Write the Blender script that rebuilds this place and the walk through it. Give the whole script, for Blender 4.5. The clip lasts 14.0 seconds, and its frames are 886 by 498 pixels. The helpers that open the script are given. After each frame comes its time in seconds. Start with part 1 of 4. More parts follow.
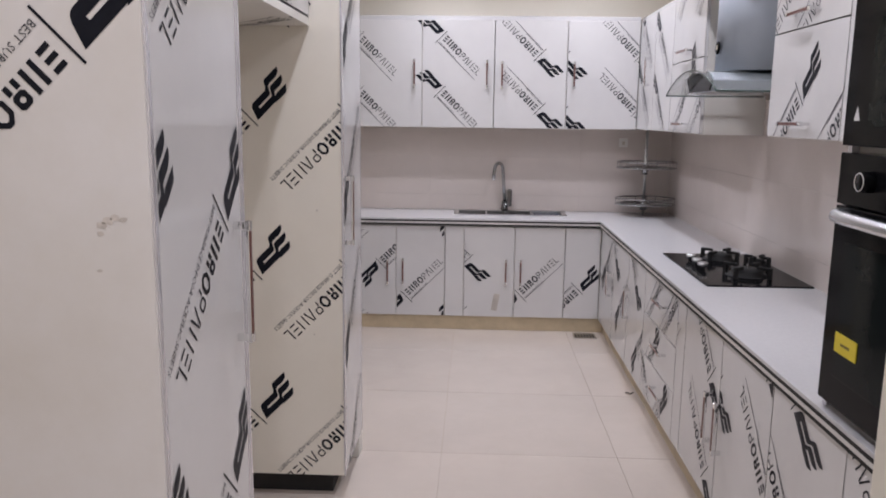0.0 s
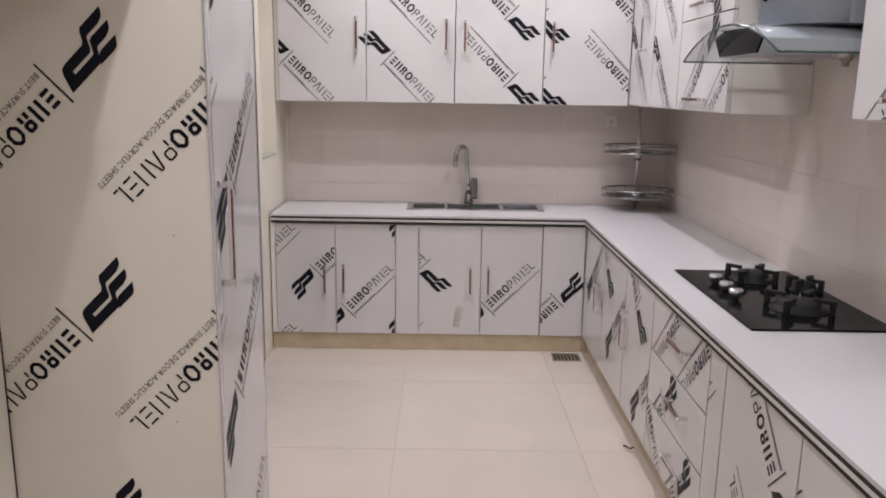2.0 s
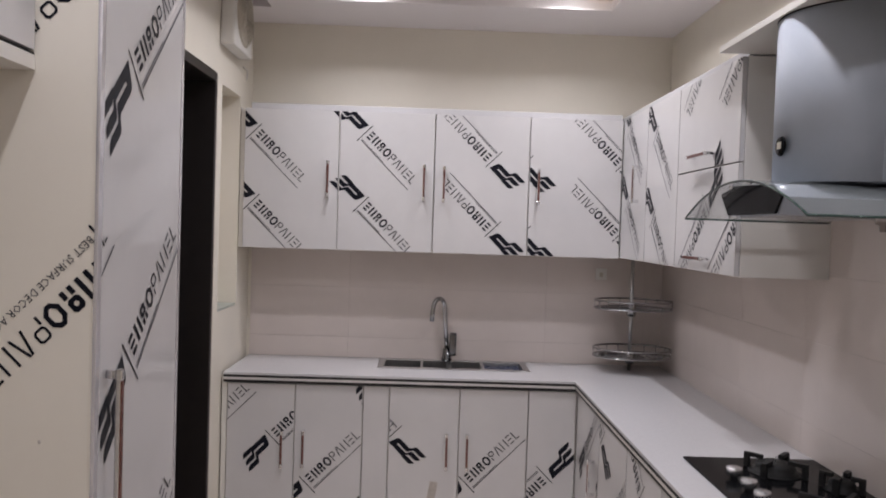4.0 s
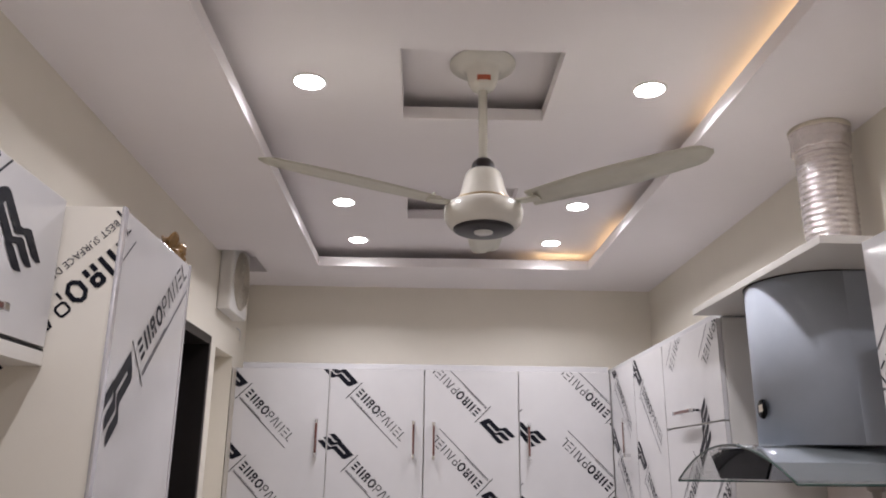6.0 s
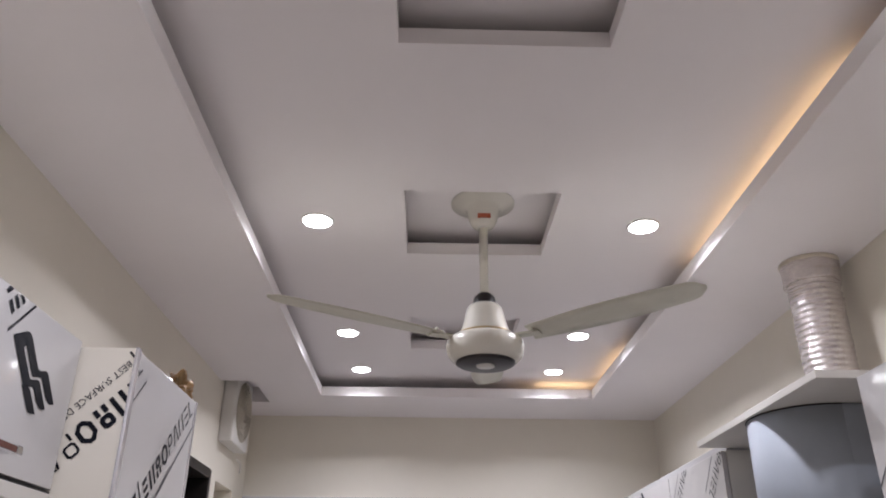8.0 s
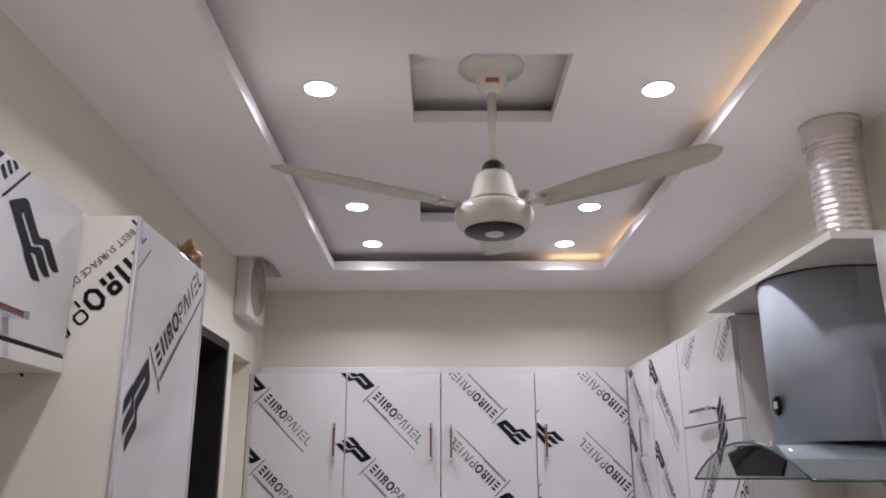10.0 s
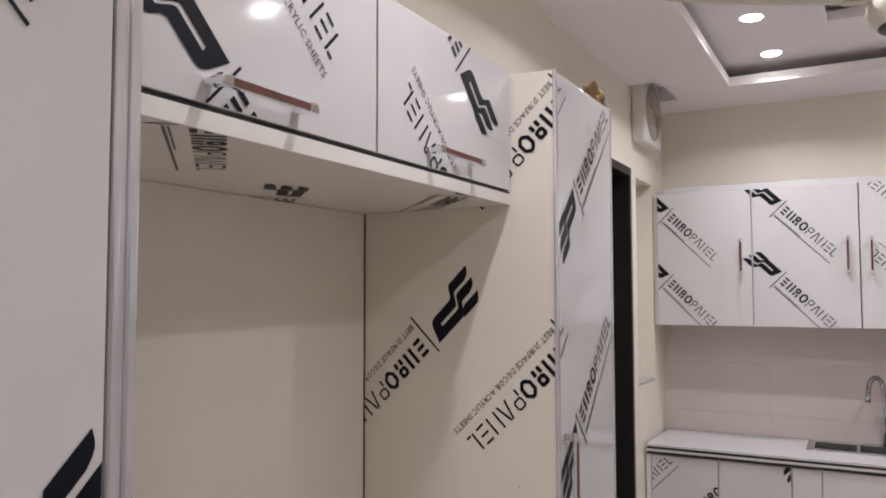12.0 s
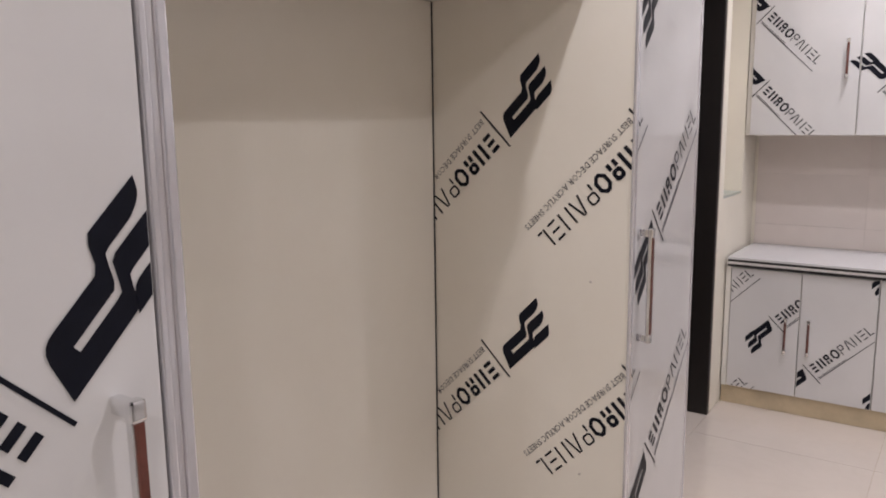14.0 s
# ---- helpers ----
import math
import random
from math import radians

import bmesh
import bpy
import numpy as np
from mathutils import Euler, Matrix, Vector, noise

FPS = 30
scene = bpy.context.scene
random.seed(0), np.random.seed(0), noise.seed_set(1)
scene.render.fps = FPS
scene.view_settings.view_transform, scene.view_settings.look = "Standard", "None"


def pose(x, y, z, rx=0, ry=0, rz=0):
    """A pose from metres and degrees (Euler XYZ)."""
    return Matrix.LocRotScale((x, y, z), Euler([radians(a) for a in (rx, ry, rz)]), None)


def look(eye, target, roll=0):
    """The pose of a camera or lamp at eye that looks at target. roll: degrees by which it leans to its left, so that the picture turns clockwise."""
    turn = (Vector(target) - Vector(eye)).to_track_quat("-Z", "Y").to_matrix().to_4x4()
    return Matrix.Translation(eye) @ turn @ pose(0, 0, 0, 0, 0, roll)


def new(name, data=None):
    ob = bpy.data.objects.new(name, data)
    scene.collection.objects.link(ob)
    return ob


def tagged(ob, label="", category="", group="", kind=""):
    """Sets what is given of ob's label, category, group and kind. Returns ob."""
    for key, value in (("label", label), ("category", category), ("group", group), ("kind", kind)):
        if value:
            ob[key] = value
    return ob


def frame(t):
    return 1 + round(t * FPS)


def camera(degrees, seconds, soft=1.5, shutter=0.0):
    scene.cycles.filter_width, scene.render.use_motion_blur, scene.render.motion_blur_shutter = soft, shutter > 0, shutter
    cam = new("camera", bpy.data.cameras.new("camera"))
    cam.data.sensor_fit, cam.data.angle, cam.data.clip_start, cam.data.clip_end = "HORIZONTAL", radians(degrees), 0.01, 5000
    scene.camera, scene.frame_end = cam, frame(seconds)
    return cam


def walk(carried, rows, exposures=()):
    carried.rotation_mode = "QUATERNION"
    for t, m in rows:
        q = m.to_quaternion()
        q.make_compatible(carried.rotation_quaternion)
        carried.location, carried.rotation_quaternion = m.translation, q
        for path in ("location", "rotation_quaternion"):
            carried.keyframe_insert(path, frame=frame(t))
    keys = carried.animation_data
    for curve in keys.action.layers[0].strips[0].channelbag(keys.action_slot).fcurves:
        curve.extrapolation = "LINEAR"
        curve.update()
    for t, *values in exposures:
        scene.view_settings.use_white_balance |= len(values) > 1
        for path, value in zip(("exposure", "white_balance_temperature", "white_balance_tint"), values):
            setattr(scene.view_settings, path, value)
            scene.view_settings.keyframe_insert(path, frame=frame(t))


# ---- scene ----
cam = camera(60.0, 14.0, soft=1.9)
PATH = [
    (0, (0.172, 0.123, 1.615), (0.091, 2.091, 1.273), 0.7),
    (0.5, (0.178, 0.442, 1.633), (0.197, 2.414, 1.304), -0.2),
    (1, (0.234, 0.747, 1.634), (0.196, 2.716, 1.286), 0.9),
    (1.5, (0.26, 0.972, 1.61), (0.152, 2.909, 1.126), 0.8),
    (2, (0.224, 1.218, 1.613), (0.232, 3.176, 1.205), 0.9),
    (2.2, (0.218, 1.311, 1.613), (0.284, 3.26, 1.171), 0.7),
    (4.3, (0.286, 1.672, 1.692), (0.319, 3.671, 1.753), 1.9),
    (4.5, (0.279, 1.665, 1.703), (0.308, 3.66, 1.843), 1.5),
    (5, (0.275, 1.642, 1.728), (0.308, 3.62, 2.025), 1.0),
    (5.5, (0.277, 1.616, 1.745), (0.325, 3.566, 2.187), 0.6),
    (6, (0.278, 1.594, 1.756), (0.33, 3.514, 2.313), 0.6),
    (6.5, (0.275, 1.559, 1.763), (0.306, 3.433, 2.463), 0.4),
    (7, (0.277, 1.537, 1.768), (0.31, 3.372, 2.563), 0.3),
    (7.2, (0.276, 1.521, 1.767), (0.306, 3.328, 2.623), 0.6),
    (9.3, (0.287, 1.519, 1.774), (0.342, 3.336, 2.606), 0.0),
    (9.5, (0.291, 1.527, 1.766), (0.331, 3.371, 2.538), 0.2),
    (10, (0.293, 1.576, 1.75), (0.302, 3.495, 2.314), -0.1),
    (10.5, (0.287, 1.612, 1.733), (0.142, 3.572, 2.101), -0.7),
    (11, (0.278, 1.572, 1.728), (-0.285, 3.469, 2.017), -0.3),
    (11.5, (0.285, 1.456, 1.727), (-0.544, 3.255, 2.005), -1.0),
    (12, (0.318, 1.342, 1.724), (-0.643, 3.092, 1.838), -0.1),
    (12.5, (0.346, 1.316, 1.707), (-0.679, 3.033, 1.691), -0.4),
    (13, (0.347, 1.326, 1.685), (-0.725, 3.01, 1.552), -0.2),
    (13.5, (0.334, 1.351, 1.655), (-0.775, 2.995, 1.391), -0.5),
    (14, (0.308, 1.415, 1.638), (-0.82, 3.033, 1.305), -0.7),
]
walk(cam, [(t, look(eye, target, roll)) for t, eye, target, roll in PATH], [(0, -0.04, 6150, 10), (1, 0.05, 6450, 10), (2, 0.02, 6500, 10), (4.5, -0.41, 6420, 10), (6, -0.34, 6440, 10), (7, -0.41, 6280, 10), (9.5, -0.41, 6180, 10), (10, -0.46, 6180, 10), (11, -0.36, 6230, 10), (11.5, -0.17, 6350, 10), (12, -0.13, 6500, 10), (12.6, -0.1, 6550, 10), (14, 0.08, 6580, 10)])


# ---- world and lamps ----
world = bpy.data.worlds.new("night")
scene.world = world
world.use_nodes = True
world.node_tree.nodes["Background"].inputs[0].default_value = (0.75, 0.8, 1.0, 1)
world.node_tree.nodes["Background"].inputs[1].default_value = 0.02

CEIL, TRAY = 2.885, 2.99
EAST, NORTH, WEST, BAY = 1.74, 6.39, -0.82, -0.95
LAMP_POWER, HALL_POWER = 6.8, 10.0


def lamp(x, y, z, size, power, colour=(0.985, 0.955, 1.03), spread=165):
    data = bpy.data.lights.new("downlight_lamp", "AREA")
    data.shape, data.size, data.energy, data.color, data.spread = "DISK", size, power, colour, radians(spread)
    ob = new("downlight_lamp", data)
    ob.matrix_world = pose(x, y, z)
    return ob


SPOTS = [(-0.082, 5.684), (0.992, 5.684), (-0.104, 5.064), (1.016, 5.064), (-0.107, 3.886), (1.025, 3.886), (-0.107, 2.55), (1.025, 2.55)]
for sx, sy in SPOTS:
    lamp(sx, min(sy, 5.655), TRAY - 0.012, 0.065, LAMP_POWER * (1.15 if sy < 3 else 0.98 if sy < 5.5 else 0.92), spread=140 if sy > 5.5 else 145)
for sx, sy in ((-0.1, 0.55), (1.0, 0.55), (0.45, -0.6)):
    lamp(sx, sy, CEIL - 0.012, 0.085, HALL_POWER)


# ---- materials ----
def mat(name, colour, rough=0.5, metal=0.0, vary=0.0, scale=6.0, bump=0.0, bump_scale=40.0, coat=0.0, tint=None, rough_vary=0.0, bump_dist=0.002):
    m = bpy.data.materials.new(name)
    m.use_nodes = True
    nt = m.node_tree
    b = nt.nodes["Principled BSDF"]
    b.inputs["Base Color"].default_value = (*colour, 1)
    b.inputs["Roughness"].default_value = rough
    b.inputs["Metallic"].default_value = metal
    b.inputs["Coat Weight"].default_value = coat
    b.inputs["Coat Roughness"].default_value = 0.05
    geo = nt.nodes.new("ShaderNodeNewGeometry")
    if vary:
        n1 = nt.nodes.new("ShaderNodeTexNoise")
        n1.inputs["Scale"].default_value = scale
        n1.inputs["Detail"].default_value = 6
        n1.inputs["Roughness"].default_value = 0.65
        nt.links.new(geo.outputs["Position"], n1.inputs["Vector"])
        ramp = nt.nodes.new("ShaderNodeValToRGB")
        ramp.color_ramp.elements[0].position, ramp.color_ramp.elements[1].position = 0.32, 0.68
        low = tint or tuple(c * (1 - vary) for c in colour)
        ramp.color_ramp.elements[0].color = (*low, 1)
        ramp.color_ramp.elements[1].color = (*colour, 1)
        nt.links.new(n1.outputs["Fac"], ramp.inputs["Fac"])
        nt.links.new(ramp.outputs["Color"], b.inputs["Base Color"])
        if rough_vary:
            mr = nt.nodes.new("ShaderNodeMapRange")
            mr.inputs["To Min"].default_value, mr.inputs["To Max"].default_value = rough, rough + rough_vary
            nt.links.new(n1.outputs["Fac"], mr.inputs["Value"])
            nt.links.new(mr.outputs["Result"], b.inputs["Roughness"])
    if bump:
        n2 = nt.nodes.new("ShaderNodeTexNoise")
        n2.inputs["Scale"].default_value = bump_scale
        n2.inputs["Detail"].default_value = 4
        nt.links.new(geo.outputs["Position"], n2.inputs["Vector"])
        bp = nt.nodes.new("ShaderNodeBump")
        bp.inputs["Strength"].default_value, bp.inputs["Distance"].default_value = bump, bump_dist
        nt.links.new(n2.outputs["Fac"], bp.inputs["Height"])
        nt.links.new(bp.outputs["Normal"], b.inputs["Normal"])
    return m


def glow(name, colour, strength):
    m = mat(name, (0.9, 0.9, 0.9))
    b = m.node_tree.nodes["Principled BSDF"]
    b.inputs["Emission Color"].default_value, b.inputs["Emission Strength"].default_value = (*colour, 1), strength
    return m


def tile_mat(name, colour, vein, rough, scale, amount, spread):
    """Glazed tile: a cloudy body, thin veins and a little tone of its own for each piece."""
    m = mat(name, colour, rough, vary=0.08, scale=2.2, tint=tuple(c * 0.93 for c in colour), bump=0.12, bump_scale=7, rough_vary=0.08)
    nt = m.node_tree
    b = nt.nodes["Principled BSDF"]
    base = b.inputs["Base Color"].links[0].from_socket
    geo = nt.nodes.new("ShaderNodeNewGeometry")
    info = nt.nodes.new("ShaderNodeObjectInfo")
    shift = nt.nodes.new("ShaderNodeVectorMath")
    shift.operation = "MULTIPLY_ADD"
    shift.inputs[1].default_value = (1, 1, 1)
    nt.links.new(geo.outputs["Position"], shift.inputs[0])
    nt.links.new(info.outputs["Random"], shift.inputs[2])
    n = nt.nodes.new("ShaderNodeTexNoise")
    n.inputs["Scale"].default_value, n.inputs["Detail"].default_value, n.inputs["Distortion"].default_value = scale, 5, 1.4
    nt.links.new(shift.outputs[0], n.inputs["Vector"])
    ramp = nt.nodes.new("ShaderNodeValToRGB")
    e = ramp.color_ramp.elements
    e[0].position, e[1].position = 0.47, 0.53
    e[0].color = e[1].color = (0, 0, 0, 1)
    mid = ramp.color_ramp.elements.new(0.5)
    mid.color = (amount, amount, amount, 1)
    nt.links.new(n.outputs["Fac"], ramp.inputs["Fac"])
    mix = nt.nodes.new("ShaderNodeMix")
    mix.data_type = "RGBA"
    nt.links.new(ramp.outputs["Color"], mix.inputs["Factor"])
    nt.links.new(base, mix.inputs["A"])
    mix.inputs["B"].default_value = (*vein, 1)
    hsv = nt.nodes.new("ShaderNodeHueSaturation")
    mr = nt.nodes.new("ShaderNodeMapRange")
    mr.inputs["To Min"].default_value, mr.inputs["To Max"].default_value = 1 - spread, 1 + spread
    nt.links.new(info.outputs["Random"], mr.inputs["Value"])
    nt.links.new(mr.outputs["Result"], hsv.inputs["Value"])
    nt.links.new(mix.outputs["Result"], hsv.inputs["Color"])
    nt.links.new(hsv.outputs["Color"], b.inputs["Base Color"])
    return m


PAINT = mat("wall_paint", (0.78, 0.73, 0.63), 0.55, vary=0.06, scale=1.6, bump=0.15, bump_scale=60)
CEILING = mat("ceiling_paint", (0.84, 0.80, 0.80), 0.6, vary=0.04, scale=1.2, bump=0.1, bump_scale=80)
ACRYLIC = mat("filmed_acrylic_board", (0.66, 0.645, 0.64), 0.05, vary=0.05, scale=3.5, bump=0.05, bump_scale=9, rough_vary=0.07)
CARCASS = mat("white_carcass_board", (0.78, 0.75, 0.70), 0.42, vary=0.06, scale=4, bump=0.1, bump_scale=90)
PANEL = mat("cream_filmed_board", (0.81, 0.765, 0.68), 0.3, vary=0.06, scale=2.2, tint=(0.77, 0.72, 0.63), bump=0.1, bump_scale=10)
SIDE = mat("pale_filmed_board", (0.74, 0.71, 0.70), 0.32, vary=0.06, scale=2.4, tint=(0.66, 0.62, 0.58), bump=0.1, bump_scale=10)
PRINT = mat("navy_print", (0.006, 0.007, 0.014), 0.45, vary=0.3, scale=60)
PRINT.node_tree.nodes["Principled BSDF"].inputs["Specular IOR Level"].default_value = 0.2
PRINT_THIN = mat("grey_print", (0.05, 0.05, 0.062), 0.45, vary=0.25, scale=120)
EDGE = mat("silver_edge_strip", (0.76, 0.74, 0.77), 0.2, 0.6, vary=0.12, scale=12, bump=0.1, bump_scale=30)
EDGE_BAND = mat("grey_edge_band", (0.26, 0.24, 0.23), 0.3, vary=0.15, scale=20)
# near-black of joints; also the shade under the tall cabinets and in the drain
GAP = mat("dark_joint_and_shade", (0.014, 0.012, 0.012), 0.7, vary=0.2, scale=30)
COUNTER = mat("white_quartz", (0.585, 0.575, 0.58), 0.2, vary=0.04, scale=90, bump=0.03, bump_scale=200, rough_vary=0.1)
CREAM_EDGE = mat("cream_edge_band", (0.68, 0.655, 0.63), 0.35, vary=0.08, scale=8)
SKIRT = mat("beige_stone_skirting", (0.60, 0.49, 0.33), 0.3, vary=0.22, scale=7, bump=0.15, bump_scale=30, rough_vary=0.2)
GROUT = mat("grout", (0.47, 0.39, 0.31), 0.85, vary=0.25, scale=25, bump=0.3, bump_scale=200)
WALL_GROUT = mat("pale_grout", (0.62, 0.555, 0.52), 0.8, vary=0.12, scale=25)
FLOOR_TILE = tile_mat("cream_floor_tile", (0.57, 0.50, 0.44), (0.48, 0.40, 0.33), 0.09, 2.0, 0.10, 0.03)
WALL_TILE = tile_mat("pale_wall_tile", (0.67, 0.60, 0.56), (0.61, 0.54, 0.50), 0.13, 3.0, 0.15, 0.02)
CHROME = mat("chrome", (0.82, 0.82, 0.83), 0.09, 1.0, vary=0.06, scale=30)
DARK_CHROME = mat("wet_looking_chrome", (0.46, 0.46, 0.47), 0.1, 1.0, vary=0.1, scale=30)
STEEL = mat("brushed_steel", (0.55, 0.55, 0.55), 0.28, 1.0, vary=0.15, scale=40, bump=0.1, bump_scale=300)
WOOD = mat("brown_handle_inlay", (0.16, 0.052, 0.038), 0.3, vary=0.35, scale=45, bump=0.1, bump_scale=120)
BLACK_GLASS = mat("black_glass", (0.008, 0.008, 0.009), 0.06, vary=0.2, scale=20, rough_vary=0.06)
OVEN_GLASS = mat("oven_door_glass", (0.012, 0.015, 0.015), 0.05, vary=0.2, scale=9)
for m in (BLACK_GLASS, OVEN_GLASS):
    m.node_tree.nodes["Principled BSDF"].inputs["IOR"].default_value = 1.16
IRON = mat("cast_iron", (0.006, 0.006, 0.0065), 0.6, 0.0, vary=0.3, scale=80, bump=0.4, bump_scale=300)
DISH = mat("dark_chrome_dish", (0.22, 0.22, 0.23), 0.14, 1.0, vary=0.2, scale=20)
ALU = mat("satin_aluminium", (0.72, 0.73, 0.75), 0.25, 0.9, vary=0.1, scale=50)
HOOD = mat("filmed_hood_steel", (0.41, 0.445, 0.50), 0.5, 0.0, vary=0.1, scale=5, bump=0.06, bump_scale=8, rough_vary=0.15)
HOOD_DARK = mat("hood_filter", (0.012, 0.012, 0.013), 0.5, 0.0, vary=0.3, scale=30)
FOIL = mat("wrinkled_foil", (0.80, 0.75, 0.73), 0.27, 0.75, vary=0.2, scale=22, bump=0.8, bump_scale=75, bump_dist=0.006)
FAN = mat("cream_enamel", (0.76, 0.73, 0.65), 0.25, vary=0.06, scale=14, coat=0.2)
BLADE = mat("cream_fan_blade", (0.62, 0.60, 0.50), 0.4, vary=0.1, scale=12, bump=0.05, bump_scale=60)
BROWN = mat("dark_brown_plastic", (0.013, 0.008, 0.008), 0.4, vary=0.25, scale=25)
BRASS = mat("brass_ring", (0.55, 0.42, 0.24), 0.3, 0.9, vary=0.15, scale=40)
PLASTIC = mat("white_plastic", (0.74, 0.72, 0.68), 0.38, vary=0.06, scale=20, bump=0.05, bump_scale=100)
GREY_PLASTIC = mat("grey_beige_grille", (0.60, 0.55, 0.46), 0.5, vary=0.15, scale=30)
DOOR_WOOD = mat("black_brown_wood", (0.007, 0.005, 0.0045), 0.55, vary=0.4, scale=14, bump=0.25, bump_scale=40)
FRAME_WOOD = mat("dark_brown_frame", (0.014, 0.01, 0.009), 0.45, vary=0.35, scale=14, bump=0.2, bump_scale=50)
YELLOW = mat("yellow_paper", (0.75, 0.60, 0.04), 0.55, vary=0.08, scale=30)
TAPE = mat("translucent_beige_tape", (0.62, 0.55, 0.45), 0.35, vary=0.12, scale=25)
BLUE_FILM = mat("blue_film", (0.02, 0.035, 0.09), 0.3, vary=0.5, scale=25, bump=0.5, bump_scale=60)
WRAPPER = mat("crumpled_brown_wrapper", (0.30, 0.17, 0.06), 0.28, vary=0.65, scale=22, bump=0.4, bump_scale=60)
RED = mat("red_label", (0.52, 0.13, 0.06), 0.5, vary=0.1, scale=50)
WHITE_INK = mat("white_ink", (0.75, 0.75, 0.75), 0.5, vary=0.05, scale=50)
DIRT = mat("dried_glue_smear", (0.655, 0.595, 0.545), 0.6, vary=0.3, scale=60)
LED = glow("cool_led_lens", (1.0, 0.97, 0.97), 30.0)
WARM_LED = glow("warm_led_tape", (1.0, 0.68, 0.36), 4.4)
GLASS = mat("pale_glass", (0.34, 0.37, 0.37), 0.05, vary=0.1, scale=6)
GLASS.node_tree.nodes["Principled BSDF"].inputs["Alpha"].default_value = 0.24
GLASS.node_tree.nodes["Principled BSDF"].inputs["IOR"].default_value = 1.35
GLASS_EDGE = mat("green_glass_edge", (0.03, 0.06, 0.05), 0.15)


# ---- mesh tools ----
def box(bm, x0, x1, y0, y1, z0, z1, bevel=0.0, mi=0):
    made = bmesh.ops.create_cube(bm, size=1)["verts"]
    for v in made:
        v.co = Vector(((x0 + x1) / 2 + v.co.x * (x1 - x0), (y0 + y1) / 2 + v.co.y * (y1 - y0), (z0 + z1) / 2 + v.co.z * (z1 - z0)))
    faces = {f for v in made for f in v.link_faces}
    for f in faces:
        f.material_index = mi
    if bevel:
        edges = list({e for v in made for e in v.link_edges})
        bmesh.ops.bevel(bm, geom=edges, offset=bevel, segments=2, profile=0.6, affect="EDGES")
    return bm


def boxed(*args, **kw):
    return box(bmesh.new(), *args, **kw)


def lathe(bm, cx, cy, profile, n=40, mi=0):
    """A turned body about the upright line through (cx, cy), from rows of radius and height."""
    rings = []
    for r, z in profile:
        if r < 1e-5:
            rings.append([bm.verts.new((cx, cy, z))])
        else:
            rings.append([bm.verts.new((cx + r * math.cos(k * math.tau / n), cy + r * math.sin(k * math.tau / n), z)) for k in range(n)])
    for a, b in zip(rings, rings[1:]):
        for k in range(n):
            p = [a[k % len(a)], a[(k + 1) % len(a)], b[(k + 1) % len(b)], b[k % len(b)]]
            q = []
            for v in p:
                if v not in q:
                    q.append(v)
            if len(q) > 2:
                f = bm.faces.new(q)
                f.smooth, f.material_index = True, mi
    return bm


def tube(bm, points, r, n=12, mi=0):
    """A round bar along a line of points."""
    pts = [Vector(p) for p in points]
    rings, side = [], None
    for i, p in enumerate(pts):
        d = (pts[min(i + 1, len(pts) - 1)] - pts[max(i - 1, 0)]).normalized()
        if side is None:
            side = d.cross(Vector((0.3, 0.5, 0.81))).normalized()
        side = (side - d * side.dot(d)).normalized()
        up = d.cross(side)
        rings.append([bm.verts.new(p + r * (math.cos(k * math.tau / n) * side + math.sin(k * math.tau / n) * up)) for k in range(n)])
    for a, b in zip(rings, rings[1:]):
        for k in range(n):
            f = bm.faces.new((a[k], a[(k + 1) % n], b[(k + 1) % n], b[k]))
            f.smooth, f.material_index = True, mi
    bm.faces.new(rings[0][::-1]).material_index = mi
    bm.faces.new(rings[-1]).material_index = mi
    return bm


def prism(bm, outline, z0, z1, mi=0):
    """An upright prism over a plan outline."""
    low = [bm.verts.new((x, y, z0)) for x, y in outline]
    high = [bm.verts.new((x, y, z1)) for x, y in outline]
    bm.faces.new(low[::-1]).material_index = mi
    bm.faces.new(high).material_index = mi
    for k in range(len(outline)):
        j = (k + 1) % len(outline)
        bm.faces.new((low[k], low[j], high[j], high[k])).material_index = mi
    return bm


def mesh_of(name, bm, *materials):
    bmesh.ops.recalc_face_normals(bm, faces=bm.faces)
    me = bpy.data.meshes.new(name)
    bm.to_mesh(me)
    bm.free()
    for m in materials:
        me.materials.append(m)
    return me


def thing(name, at, label, category, group="", kind=""):
    """The empty at the base of a thing, to which its parts belong."""
    ob = new(name)
    ob.location = at
    ob.empty_display_size = 0.05
    return tagged(ob, label, category, group, kind)


def part(name, bm, material, parent, label=""):
    """One mesh under a thing or a part; its vertices are given in the world."""
    ms = material if isinstance(material, tuple) else (material,)
    ob = new(name, mesh_of(name, bm, *ms))
    ob.parent = parent
    if parent.type == "EMPTY":
        ob.location = -parent.location
    return tagged(ob, label)


def solo(name, bm, material, label="", category="", group="", kind=""):
    ms = material if isinstance(material, tuple) else (material,)
    return tagged(new(name, mesh_of(name, bm, *ms)), label, category, group, kind)


# ---- the printed film ----
def small_words():
    data = bpy.data.curves.new("small_words", "FONT")
    data.body, data.size, data.resolution_u = "BEST SURFACE DECOR ACRYLIC SHEETS", 0.0235, 1
    ob = bpy.data.objects.new("small_words", data)
    me = bpy.data.meshes.new_from_object(ob)
    me.calc_loop_triangles()
    pts = [(v.co.x, v.co.y) for v in me.vertices]
    wide = max(p[0] for p in pts)
    tris = [[(0.012 + pts[i][0] * 0.392 / wide, -0.05 + pts[i][1]) for i in t.vertices] for t in me.loop_triangles]
    bpy.data.objects.remove(ob)
    bpy.data.meshes.remove(me)
    bpy.data.curves.remove(data)
    return tris


SMALL = small_words()


